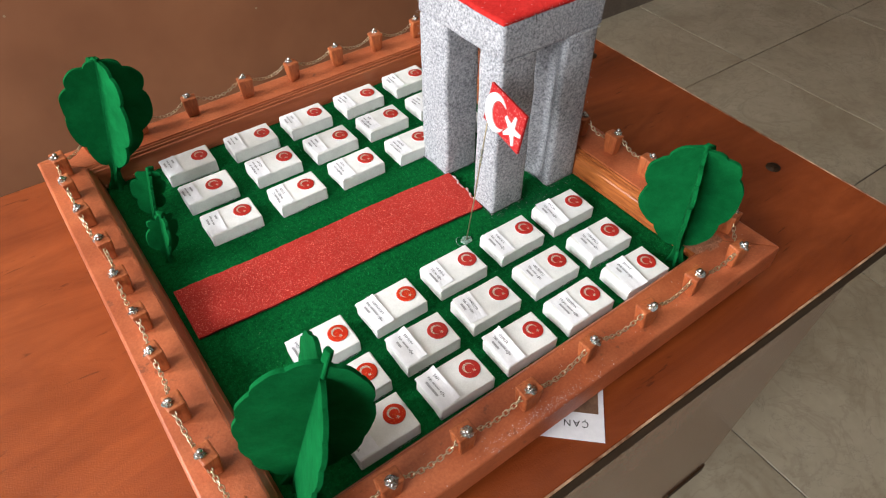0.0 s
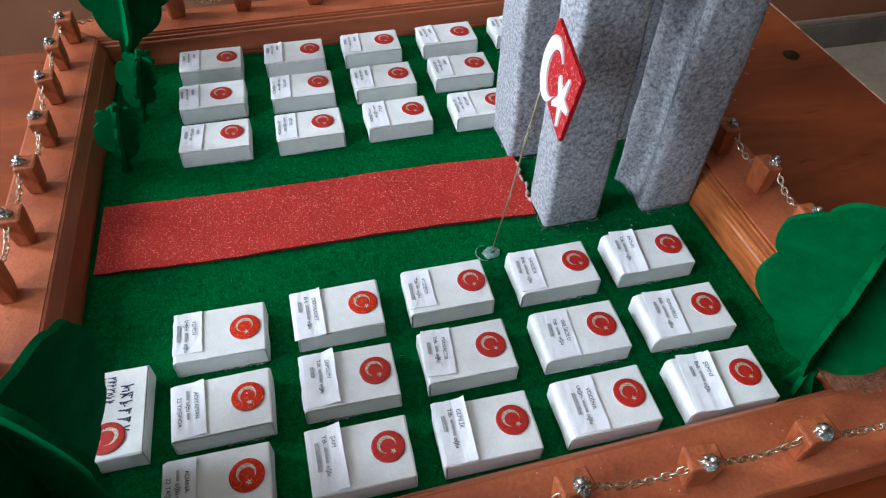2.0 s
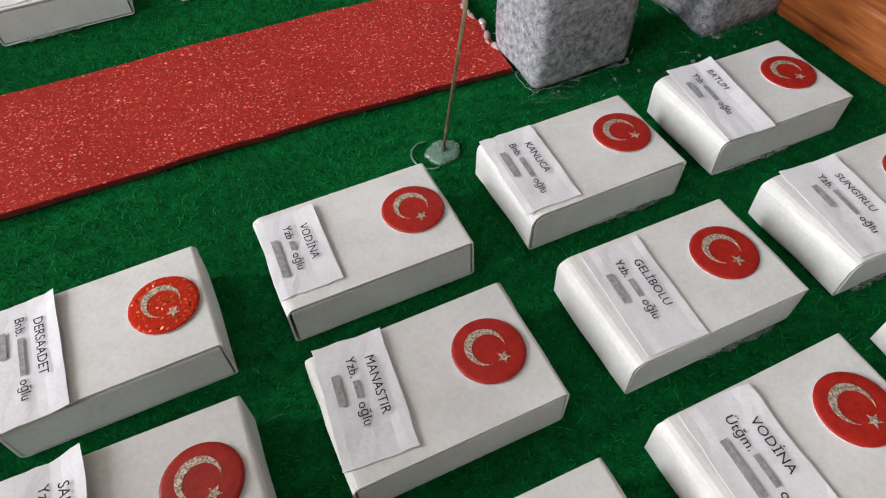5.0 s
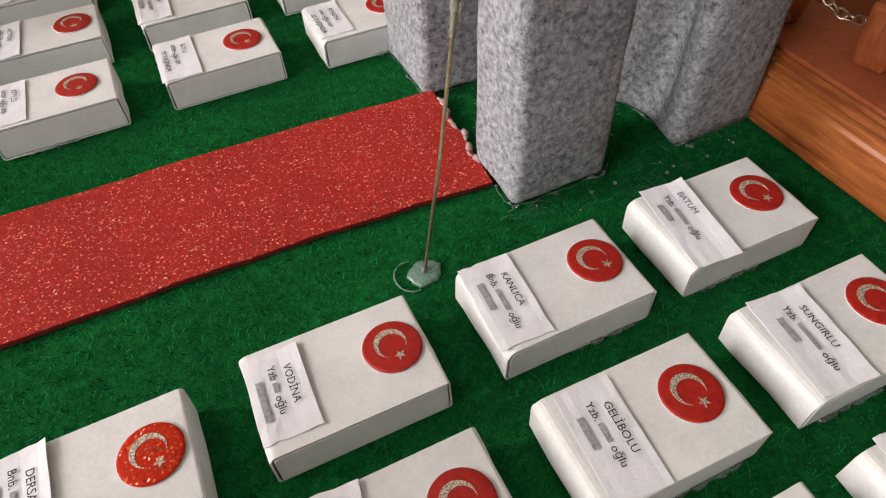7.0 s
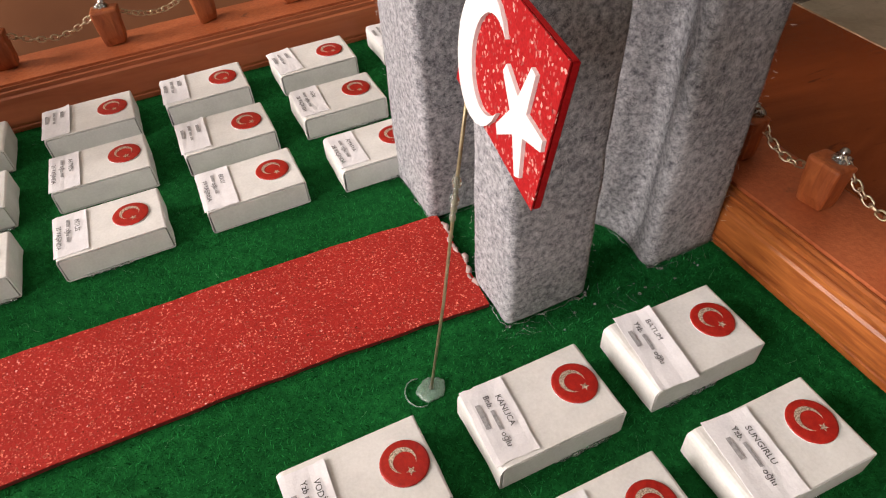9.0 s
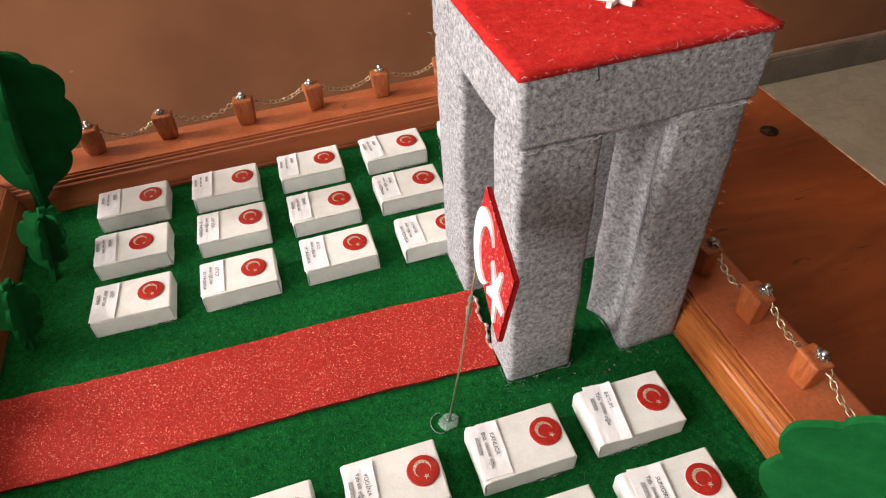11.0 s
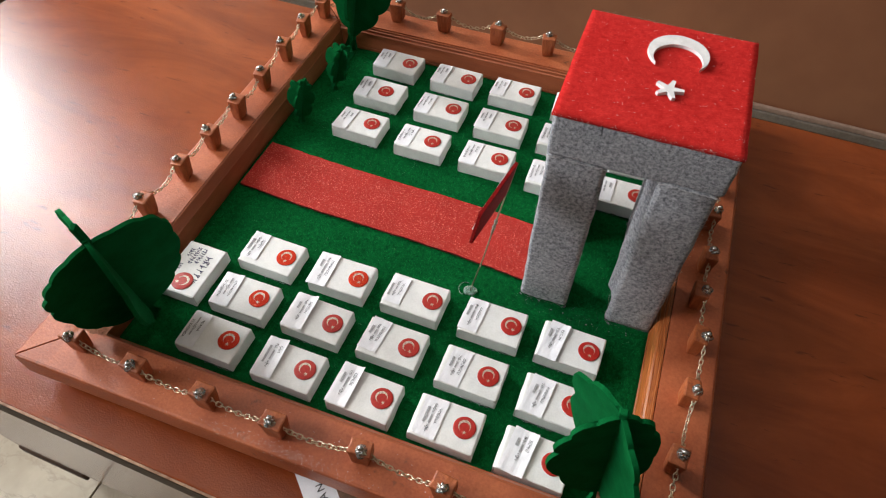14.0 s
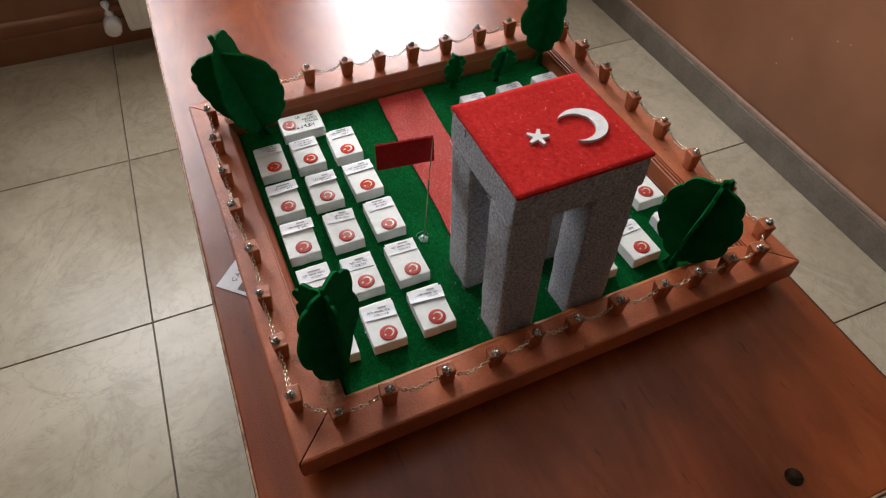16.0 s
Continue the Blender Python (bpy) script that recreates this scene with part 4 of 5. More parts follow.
# how each front slip lies: start, width, margins at the back and front, turn, lift of the free edge
SLIPS = {
    (1, 0): (-0.0002, 0.0150, 0.0, 0.0042, 1, 0.0006), (1, 1): (-0.0012, 0.0168, -0.0002, -0.0010, 1, 0.0012), (1, 2): (0.0002, 0.0150, 0.0018, 0.0034, -1, 0.0006), (1, 3): (0.0, 0.0155, 0.0002, 0.0014, -3, 0.0006), (1, 4): (0.0034, 0.0145, -0.0012, -0.0010, -6, 0.0016),
    (2, 0): (0.0, 0.0162, 0.0004, 0.0006, 3, 0.0008), (2, 1): (-0.0006, 0.0182, -0.0012, 0.0010, 1, 0.0026), (2, 2): (0.0012, 0.0152, -0.0006, 0.0032, -5, 0.0006), (2, 3): (0.0046, 0.0150, 0.0012, 0.0002, -3, 0.0004), (2, 4): (0.0040, 0.0165, 0.0002, 0.0002, -5, 0.0010),
    (3, 0): (0.0, 0.0150, 0.0006, 0.0010, 1, 0.0008), (3, 1): (-0.0002, 0.0168, -0.0018, 0.0006, 2, 0.0024), (3, 2): (-0.0006, 0.0165, -0.0020, 0.0002, -1, 0.0026), (3, 3): (0.0040, 0.0165, 0.0006, 0.0010, -2, 0.0006), (3, 4): (0.0044, 0.0172, -0.0010, -0.0008, -5, 0.0020),
}
seed = 1
for (r, c), (city, lines) in FRONT.items():
    seed += 1
    glit = c == 0 or (r, c) == (1, 1)
    match_box(FRONT_AT[r, c], f"white paper-covered matchbox with {'glittery orange-red' if glit else 'red'} crescent sticker and paper slip", city, lines, seed, glit, shape=SLIPS[r, c], soft=0.0034 if c > 2 else 0.0022)
for (r, c), (city, lines) in BACK.items():
    seed += 1
    match_box(BACK_AT[r, c], "white paper-covered matchbox with red crescent sticker and paper slip", city, lines, seed)

hand = match_box((-0.0660, -0.0378, -91, 0.0134), "white matchbox with purple handwriting beside a felt tree", None, [], 77)
hand.scale = (1.03, 1.08, 1.0)
pen = bmesh.new()
rnd = random.Random(5)
for y0, xa, xb, tall, n, thick in ((0.0042, -0.0140, 0.0125, 0.0056, 6, 0.00036), (-0.0018, -0.0195, -0.0045, 0.0038, 7, 0.00021),
                                   (-0.0064, -0.0195, -0.0025, 0.0038, 7, 0.00021), (-0.0108, -0.0165, -0.0085, 0.0038, 4, 0.00021), (-0.0122, -0.0010, 0.0050, 0.0040, 3, 0.00021)):
    step = (xb - xa) / n
    for k in range(n):
        at = xa + (k + 0.2) * step
        for stroke in range(3):
            pts = [(at + rnd.uniform(0, 0.75) * step, y0 + rnd.uniform(0, 1) * tall, BH + 0.0001) for q in range(3)]
            if stroke == 0:
                pts = [(at, y0 + tall, BH + 0.0001), (at + 0.1 * step, y0 + 0.5 * tall, BH + 0.0001), (at, y0, BH + 0.0001)]
            tube(pen, pts, thick, 4)
part("handwriting", pen, PEN, hand, "illegible purple pen strokes")


# ---------- memorial arch ----------
def arch():
    t = thing("memorial_arch", Matrix.Translation((0.2385, 0.0940, 0.0004)), "grey felt four-legged memorial arch with a red felt roof", "monument")
    X0, X1, Y0, Y1, TOP, LIN = -0.0525, 0.0515, -0.0545, 0.0565, 0.187, 0.157

    def soft(lo, hi, seed, r=0.0035, amp=0.0009):
        bm = block(lo, hi, 0)
        bmesh.ops.subdivide_edges(bm, edges=[e for e in bm.edges if e.calc_length() > 0.08], cuts=9, use_grid_fill=True)
        sharp = [e for e in bm.edges if len(e.link_faces) == 2 and e.calc_face_angle() > 0.5]
        bmesh.ops.bevel(bm, geom=sharp, offset=r, segments=4, affect="EDGES", profile=0.5)
        bmesh.ops.subdivide_edges(bm, edges=[e for e in bm.edges if e.calc_length() > 0.012], cuts=2, use_grid_fill=True)
        for v in bm.verts:
            v.co += amp * Vector(noise.noise_vector(v.co * 55 + Vector((seed, 0, 0))))
        return bm

    legs = (((X0, Y0, 0), (X0 + 0.0375, Y0 + 0.029, LIN)), ((X1 - 0.0355, Y0, 0), (X1, Y0 + 0.036, LIN)), ((X0, Y1 - 0.040, 0), (X0 + 0.0370, Y1, LIN)), ((X1 - 0.0350, Y1 - 0.040, 0), (X1, Y1, LIN)))
    for k, (lo, hi) in enumerate(legs):
        if k != 1:
            part("leg", soft(lo, hi, k * 7), GREY, t, "", True)
    # this leg's felt is folded to a channel along its inner side and ends in a flaring edge
    lo, hi = legs[1]
    a, b, c, d = lo[0], lo[1], hi[0], hi[1]
    turn = [(c - 0.003, b), (a + 0.020, b + 0.0004), (a + 0.004, b), (a + 0.001, b + 0.001), (a, b + 0.004), (a + 0.0012, b + 0.008), (a + 0.0070, b + 0.014), (a + 0.0088, b + 0.019), (a + 0.0066, b + 0.024),
            (a + 0.0005, b + 0.029), (a - 0.0030, b + 0.0335), (a - 0.0036, b + 0.0352), (a - 0.0024, b + 0.0360), (a + 0.0015, b + 0.0345), (a + 0.006, d - 0.001), (c - 0.003, d), (c - 0.0008, d - 0.001), (c, d - 0.003), (c, b + 0.003), (c - 0.0008, b + 0.0008)]
    bm, n, rings = bmesh.new(), 40, []
    for i in range(n + 1):
        z = LIN * i / n
        flare = 0.85 + 0.12 * noise.noise(Vector((z * 60, 3, 1)))
        ring = []
        for k, (x, y) in enumerate(turn):
            if 8 < k < 14:
                x = a + (x - a) * flare
            elif 4 < k < 9:
                x = a + (x - a) * (1 - 0.75 * math.exp(-z / 0.010))
            ring.append(bm.verts.new(Vector((x, y, z)) + 0.0008 * Vector(noise.noise_vector(Vector((x * 55 + 7, y * 55, z * 55))))))
        rings.append(ring)
    for p, q in zip(rings, rings[1:]):
        for k in range(len(turn)):
            bm.faces.new((p[k], p[(k + 1) % len(turn)], q[(k + 1) % len(turn)], q[k]))
    bm.faces.new(rings[0][::-1])
    bm.faces.new(rings[-1])
    part("leg", bm, GREY, t, "grey felt leg folded to a channel on its inner side", True)
    for k, (lo, hi) in enumerate(legs):
        rnd = random.Random(k + 40)
        e = 0.0012
        loop = [(lo[0] + e, lo[1]), (hi[0] - e, lo[1]), (hi[0], lo[1] + e), (hi[0], hi[1] - e), (hi[0] - e, hi[1]), (lo[0] + e, hi[1]), (lo[0], hi[1] - e), (lo[0], lo[1] + e), (lo[0] + e, lo[1])]
        pts = []
        for p, q in zip(loop, loop[1:]):
            pts += [(p[0] + (q[0] - p[0]) * s / 14 + rnd.uniform(-0.0009, 0.0009), p[1] + (q[1] - p[1]) * s / 14 + rnd.uniform(-0.0009, 0.0009), 0.0004 + rnd.uniform(0, 0.0008)) for s in range(14)]
        part("glue_line", tube(bmesh.new(), pts, [0.0001 + 0.0007 * rnd.random() ** 4 for q in pts], 6), GLUE, t, "clear dried glue at the foot", True)
    for lo, hi in legs[:2]:
        rnd = random.Random(int(lo[0] * 1e4))
        pts = [(lo[0] + (hi[0] - lo[0]) * s / 30, Y0 - 0.0012 + rnd.uniform(-0.0004, 0.0004), LIN - 0.0008 + rnd.uniform(-0.0007, 0.0007)) for s in range(31)]
        part("frayed_seam", tube(bmesh.new(), pts, [rnd.uniform(0.0001, 0.0004) for q in pts], 5), FRAY, t, "pale frayed seam", True)
    part("loose_thread", tube(bmesh.new(), [(-0.0241, Y0 - 0.0016, TOP + 0.0018), (-0.0238, Y0 - 0.0020, TOP - 0.001), (-0.0232, Y0 - 0.0022, TOP - 0.0042), (-0.0245, Y0 - 0.0022, TOP - 0.0045)], 0.00035, 5), INK, t, "short black thread")
    part("lintel", soft((X0 - 0.0004, Y0 - 0.0004, LIN - 0.001), (X1 + 0.0025, Y1 + 0.0006, TOP), 31, 0.0028), GREY, t, "", True)
    rf = block((X0 - 0.0015, Y0 - 0.0002, TOP - 0.0004), (X1 + 0.0032, Y1 + 0.0008, TOP + 0.0022), 0)
    bmesh.ops.subdivide_edges(rf, edges=[e for e in rf.edges if e.calc_length() > 0.05], cuts=24, use_grid_fill=True)
    for v in rf.verts:
        v.co += Vector((0.0007 * noise.noise(v.co * 60), 0.0007 * noise.noise(v.co * 60 + Vector((5, 0, 0))), 0.0006 * noise.noise(v.co * 30)))
    part("roof_sheet", rf, REDFELT, t, "bright red felt roof", True)
    return t, TOP + 0.0022


ARCH, ROOF = arch()

MOON_ROOF = part("crescent", prism(bmesh.new(), crescent_outline(0.0190, 0, 0.80, 0.33), ROOF + 0.0002, ROOF + 0.0024), FOAM_WHITE, ARCH, "white foam crescent")
MOON_ROOF.matrix_local = pose(0.0073, 0.0250, 0, 0, 0, -86)
STAR_ROOF = part("star", prism(bmesh.new(), star_outline(0.0088, 1.35, 0.38, 0.12), ROOF + 0.0002, ROOF + 0.0024), FOAM_WHITE, ARCH, "white foam star")
STAR_ROOF.matrix_local = pose(0.0066, -0.0125, 0)


# ---------- flag ----------
def flag():
    base = Vector((0.1476, 0.0288, 0.0))
    t = thing("flag", Matrix.Translation(base), "red glitter flag on a thin wire pole glued to felt", "flag")
    top = Vector((0.1706, 0.0300, 0.1515)) - base
    knob = bmesh.new()
    tube(knob, [Vector((0, 0, 0.001)), top * 0.3 + Vector((0.0006, 0, 0)), top * 0.6, top], 0.00055, 8)
    part("pole", knob, BRASSY, t, "thin dull brass wire", True)
    w = bmesh.new()
    for k in range(5):
        s = 0.53 + 0.02 * k
        ball(w, top * s, 0.0009 + 0.0007 * math.sin(k * 1.9 + 0.6) ** 2, 1.6, 8, 6)
    part("glue_wrap", w, GLUE, t, "whitish glue on the wire", True)
    g = bmesh.new()
    tube(g, [(0, 0, 0.0003), (0, 0, 0.0010), (0, 0, 0.0015), (0, 0, 0.0017)], [0.0062, 0.0060, 0.0050, 0.0012], 40)
    for v in g.verts:
        a = math.atan2(v.co.y, v.co.x)
        k = 0.86 + 0.07 * math.sin(2 * a + 1) + 0.05 * math.sin(5 * a) + 0.03 * math.sin(11 * a)
        v.co.x *= k
        v.co.y *= k
    part("glue_base", g, MILKY, t, "milky dried glue puddle", True)
    part("glue_drop", ball(bmesh.new(), (0, 0, 0.0022), 0.0011, 1.0, 10, 7), GLUE, t, "clear glue drop", True)
    lp = [(-0.0045 + 0.0052 * math.cos(a), 0.0005 + 0.0062 * math.sin(a), 0.0009) for a in (1.2 + 0.4 * k for k in range(10))]
    part("glue_string", tube(bmesh.new(), lp, 0.0003, 6), MILKY, t, "stray loop of glue", True)
    # the stiff sheet hangs slightly askew on its pole
    up = Vector((0.1563, -0.0240, 0.9874)).normalized()
    fly = Vector((-0.1729, -0.9849, 0.0035))
    fly = (fly - up * fly.dot(up)).normalized()
    nrm = fly.cross(up)
    if nrm.x > 0:
        nrm = -nrm
    hoist = Vector((0.1702, 0.0301, 0.1520)) - base
    m = Matrix.Translation(hoist) @ Matrix(((fly.x, up.x, nrm.x, 0), (fly.y, up.y, nrm.y, 0), (fly.z, up.z, nrm.z, 0), (0, 0, 0, 1)))
    sheet = [(-0.0005, 0.0003), (-0.0025, -0.0312), (0.0477, -0.0326), (0.0483, -0.0010)]
    bm = prism(bmesh.new(), sheet, -0.0010, 0.0009)
    bmesh.ops.bevel(bm, geom=bm.edges[:], offset=0.0004, segments=2, affect="EDGES")
    cloth = part("cloth", bm, FLAGFOAM, t, "plain dark red foam back")
    cloth.matrix_local = m
    part("glitter_face", prism(bmesh.new(), sheet, 0.0009, 0.0012), FLAGRED, cloth)
    mo = part("crescent", prism(bmesh.new(), crescent_outline(0.0148, 0.0, 0.71, 0.37), 0.00122, 0.0022), FOAM_WHITE, cloth, "white foam crescent")
    mo.matrix_local = pose(0.0125, -0.0180, 0, 0, 0, 8)
    st = part("star", prism(bmesh.new(), star_outline(0.0115, math.pi, 0.36, 0.10), 0.00122, 0.0021), FOAM_WHITE, cloth, "white foam star")
    st.matrix_local = pose(0.0358, -0.0192, 0, 0, 0, 42)


flag()


# ---------- felt trees ----------
def leaf_outline(height, wide, stem, lobes, seed, deep, low, peak, square):
    """Half of a lobed leaf, from the axis outwards, standing on its stem: a narrow foot, a full round body and a scalloped rim."""
    rnd = random.Random(seed)
    phase, n = rnd.uniform(0, 1), 72
    out = [(0, 0), (stem * 1.4, 0), (stem * 1.0, height * 0.05), (stem * 0.8, height * 0.09)]
    mid, foot = height * peak, height * 0.10
    for k in range(n + 1):
        a = radians(-82 + 171 * k / n)
        c, q = max(0.0, math.cos(a)), math.sin(a)
        if q < 0:
            r, h = wide * c ** low, (mid - foot) * q
        else:
            r, h = wide * c ** (2 / square), (height - mid) * q ** (2 / square)
        s = lobes * (k / n + 0.05 * math.sin(5 * k / n + seed)) + phase
        lobe = 1 - deep * (1 - abs(math.sin(math.pi * s)) ** 0.6) * (0.6 + 0.6 * abs(math.sin(seed + 3 * k / n))) + 0.008 * math.sin(50 * k / n + seed)
        out.append((max(stem * 0.7, r * lobe), mid + h * (0.5 + 0.5 * lobe)))
    return out + [(0.0, out[-1][1])]


def felt_tree(name, base, tip, wings, label, seed, stem=0.006, lobes=4.2, thick=0.0028, deep=0.22, low=1.4, peak=0.58, reach=0.97, square=2.8):
    base, tip = Vector((*base, 0.0002)), Vector(tip)
    axis = tip - base
    t = thing(name, Matrix.Translation(base), label, "felt tree", "felt trees round the lawn")
    h = axis.length
    # axes that follow the lean, with x towards the world's x
    z = axis.normalized()
    x = (Vector((1, 0, 0)) - z * z.x).normalized()
    y = z.cross(x)
    f = Matrix(((x.x, y.x, z.x, 0), (x.y, y.y, z.y, 0), (x.z, y.z, z.z, 0), (0, 0, 0, 1)))
    for k, (azimuth, wide, *tall) in enumerate(wings):
        bm = bmesh.new()
        line = leaf_outline(h * (tall[0] if tall else reach) * random.Random(seed + k).uniform(0.985, 1.0), wide, stem, lobes, seed * 10 + k, deep, low, peak, square)
        cols, sheets = 7, []
        for z in (-thick / 2, thick / 2):
            sheets.append([[bm.verts.new((r * q / cols, y, z)) for q in range(cols + 1)] for r, y in line[1:-1]])
        back, front = sheets
        rows = len(front)
        for i in range(rows - 1):
            for q in range(cols):
                bm.faces.new((front[i][q], front[i][q + 1], front[i + 1][q + 1], front[i + 1][q]))
                bm.faces.new((back[i][q], back[i + 1][q], back[i + 1][q + 1], back[i][q + 1]))
            bm.faces.new((front[i][cols], back[i][cols], back[i + 1][cols], front[i + 1][cols]))
            bm.faces.new((front[i][0], front[i + 1][0], back[i + 1][0], back[i][0]))
        for q in range(cols):
            bm.faces.new((front[0][q], back[0][q], back[0][q + 1], front[0][q + 1]))
            bm.faces.new((front[-1][q], front[-1][q + 1], back[-1][q + 1], back[-1][q]))
        rnd = random.Random(seed + k * 3)
        curl, wave = rnd.uniform(-3.5, 3.5), rnd.uniform(0, 6)
        for v in bm.verts:
            r, q = v.co.x, v.co.y
            v.co.z += curl * r * r + 0.0016 * math.sin(q * 55 + wave) * (r / max(wide, 0.01))
        ob = part("leaf_panel", bm, LEAF, t)
        ob.matrix_local = f @ Matrix.Rotation(radians(azimuth), 4, "Z") @ Matrix.Rotation(radians(90), 4, "X")
    sp = bmesh.new()
    box(sp, (-0.0024, -0.0018, h * 0.02), (0.0024, 0.0018, h * 1.0), 0.0006, 1)
    ob = part("stem", sp, LEAF, t)
    ob.matrix_local = f @ Matrix.Rotation(radians(wings[0][0] + 40), 4, "Z")
    return t


felt_tree("felt_tree", (-0.0800, 0.2905), (-0.0528, 0.2820, 0.1332), [(175, 0.0344), (-2, 0.0396), (281, 0.0430), (98, 0.0264)], "tall dark green felt tree of crossed leaf cut-outs", 3, lobes=5.0, deep=0.16, low=2.4, peak=0.66, reach=1.0, square=2.4)
felt_tree("felt_tree", (-0.0804, -0.0791), (-0.0474, -0.1093, 0.1556), [(244, 0.0450), (60, 0.0470), (156, 0.0420, 0.95), (-30, 0.0345, 0.93)], "large green felt tree of crossed leaf cut-outs", 11, lobes=6.5, deep=0.06, low=1.05, peak=0.64, reach=0.86, square=2.2)
felt_tree("felt_tree", (0.2775, -0.0987), (0.2654, -0.0975, 0.1290), [(138, 0.0420, 1.0), (294, 0.0335), (13, 0.0240), (204, 0.0375)], "bright green felt tree of crossed leaf cut-outs", 5, lobes=4.6, deep=0.15, low=2.1, peak=0.64, reach=0.97, square=2.7)
felt_tree("felt_tree", (0.2765, 0.2386), (0.2943, 0.2408, 0.1293), [(210, 0.0364), (20, 0.0364), (297, 0.024), (102, 0.0311)], "dark green felt tree of crossed leaf cut-outs", 8, lobes=5.0, deep=0.12, low=1.3, peak=0.60, square=2.4)
felt_tree("felt_sapling", (-0.0676, 0.2209), (-0.0541, 0.2283, 0.0520), [(165, 0.017), (65, 0.017), (-20, 0.013), (268, 0.015)], "small green felt sapling beside the rail", 14, 0.003, 3.4, 0.0022, 0.42, low=1.7)
felt_tree("felt_sapling", (-0.0745, 0.1630), (-0.0662, 0.1640, 0.0520), [(185, 0.015), (20, 0.013), (100, 0.015), (270, 0.015)], "small green felt sapling beside the rail", 19, 0.003, 3.4, 0.0022, 0.42, low=1.7)


# ---------- card under the tray ----------
def card():
    m = pose(0.1110, -0.1785, DESK + 0.0004, 0, 0, 136)
    t = thing("name_card", m, "white paper card with dark lettering under the tray", "card")
    part("sheet", block((0, -0.050, 0), (0.12, 0, 0.0005)), LABEL, t)
    part("picture", block((0.004, -0.048, 0.0006), (0.12, -0.022, 0.0009)), surface("printed_brown", (0.10, 0.05, 0.03), (0.22, 0.12, 0.07), 60), t, "brown printed picture area")
    text_mesh("ÇAN", 0.0074, INK, t, Matrix.Translation((0.0110, -0.0150, 0.0007)), spread=1.35)


card()

# ---------- floor tiles ----------
SIZE, LINE = 0.605, 0.0035
tile_bm = block((0, 0, -0.006), (SIZE - LINE, SIZE - LINE, 0), 0.0008, 1)
TILE_OB = None
x = -0.478 - 3 * SIZE
while x < WALL_E:
    y = -0.414 + 3 * SIZE
    while y > WALL_S - SIZE:
        lo_x, hi_x, lo_y, hi_y = max(x, WALL_W), min(x + SIZE, WALL_E), max(y, WALL_S), min(y + SIZE, WALL_N)
        if hi_x - lo_x > 0.02 and hi_y - lo_y > 0.02:
            if TILE_OB is None:
                TILE_OB = part("tile", tile_bm, TILE, floor)
                o = TILE_OB
            else:
                o = again(TILE_OB, floor)
            o.matrix_local = Matrix.Translation((lo_x, lo_y, FLOOR)) @ Matrix.Diagonal(((hi_x - lo_x) / SIZE, (hi_y - lo_y) / SIZE, 1, 1))
        y -= SIZE
    x += SIZE


# ---------- lint, fibres, threads and dust ----------
def fibres(bm, rnd, p, way, length, radius, n=4, bend=0.5):
    pts = []
    way = Vector(way).normalized()
    for q in range(n):
        pts.append(p.copy())
        p = p + way * (length / n)
        way = (way + bend * Vector((rnd.uniform(-1, 1), rnd.uniform(-1, 1), rnd.uniform(-1, 1)))).normalized()
    tube(bm, pts, radius, 3, False)


def lint():
    bm = bmesh.new()
    rnd = random.Random(9)
    for k in range(320):
        p = Vector((rnd.uniform(TX0 + 0.05, TX1 - 0.05), rnd.uniform(TY0 + 0.05, TY1 - 0.05), UP + rnd.uniform(0.0006, 0.0012)))
        a = rnd.uniform(0, 6.28)
        fibres(bm, rnd, p, (math.cos(a), math.sin(a), 0.15), rnd.uniform(0.002, 0.008), 0.000028, 6, 0.4)
    ob = part("lint", bm, LINT, tray, "loose pale lint")
    ob["kind"] = "stuff"
    bm = bmesh.new()
    for k in range(1100):
        x = rnd.choice((-0.0528, -0.0155, 0.0162, 0.0518))
        y = rnd.choice((-0.0547, -0.0260, 0.0165, 0.0568))
        p = Vector((x, y, rnd.uniform(0.001, 0.187)))
        if rnd.random() < 0.35:
            p = Vector((rnd.uniform(-0.0535, 0.053), rnd.choice((-0.0555, 0.0575)), rnd.choice((0.187, 0.189, 0.155))))
        fibres(bm, rnd, p, (rnd.uniform(-1, 1), rnd.uniform(-1, 1), rnd.uniform(-0.4, 0.6)), rnd.uniform(0.0012, 0.0038), 0.000035, 3, 0.5)
    for k in range(150):
        p = Vector((rnd.uniform(-0.053, 0.053), rnd.uniform(-0.057, 0.058), ROOF + 0.0003))
        a = rnd.uniform(0, 6.28)
        fibres(bm, rnd, p, (math.cos(a), math.sin(a), 0.12), rnd.uniform(0.001, 0.0035), 0.000035, 3, 0.35)
    ob = part("stray_fibres", bm, THREAD, ARCH, "pale stray felt fibres")
    ob["kind"] = "stuff"


def threads():
    """Fine strings of dried glue about the foot of the arch and over the boxes."""
    rnd = random.Random(21)
    t = thing("glue_threads", Matrix.Translation((0.2385, 0.035, 0.0008)), "fine pale strings of dried glue on the felt", "glue threads", kind="stuff")
    bm = bmesh.new()
    for k in range(46):
        p = Vector((rnd.uniform(-0.055, 0.055), rnd.uniform(-0.006, 0.006), rnd.uniform(0, 0.0012)))
        fibres(bm, rnd, p, (rnd.uniform(-1, 1), rnd.uniform(-1, 1), 0.05), rnd.uniform(0.003, 0.011), 0.00006, 5, 0.3)
    for k in range(14):
        ball(bm, (rnd.uniform(-0.05, 0.05), rnd.uniform(-0.007, 0.005), 0.0004), rnd.uniform(0.0003, 0.0009), 0.6, 6, 4)
    part("strings", bm, GLUE, t)


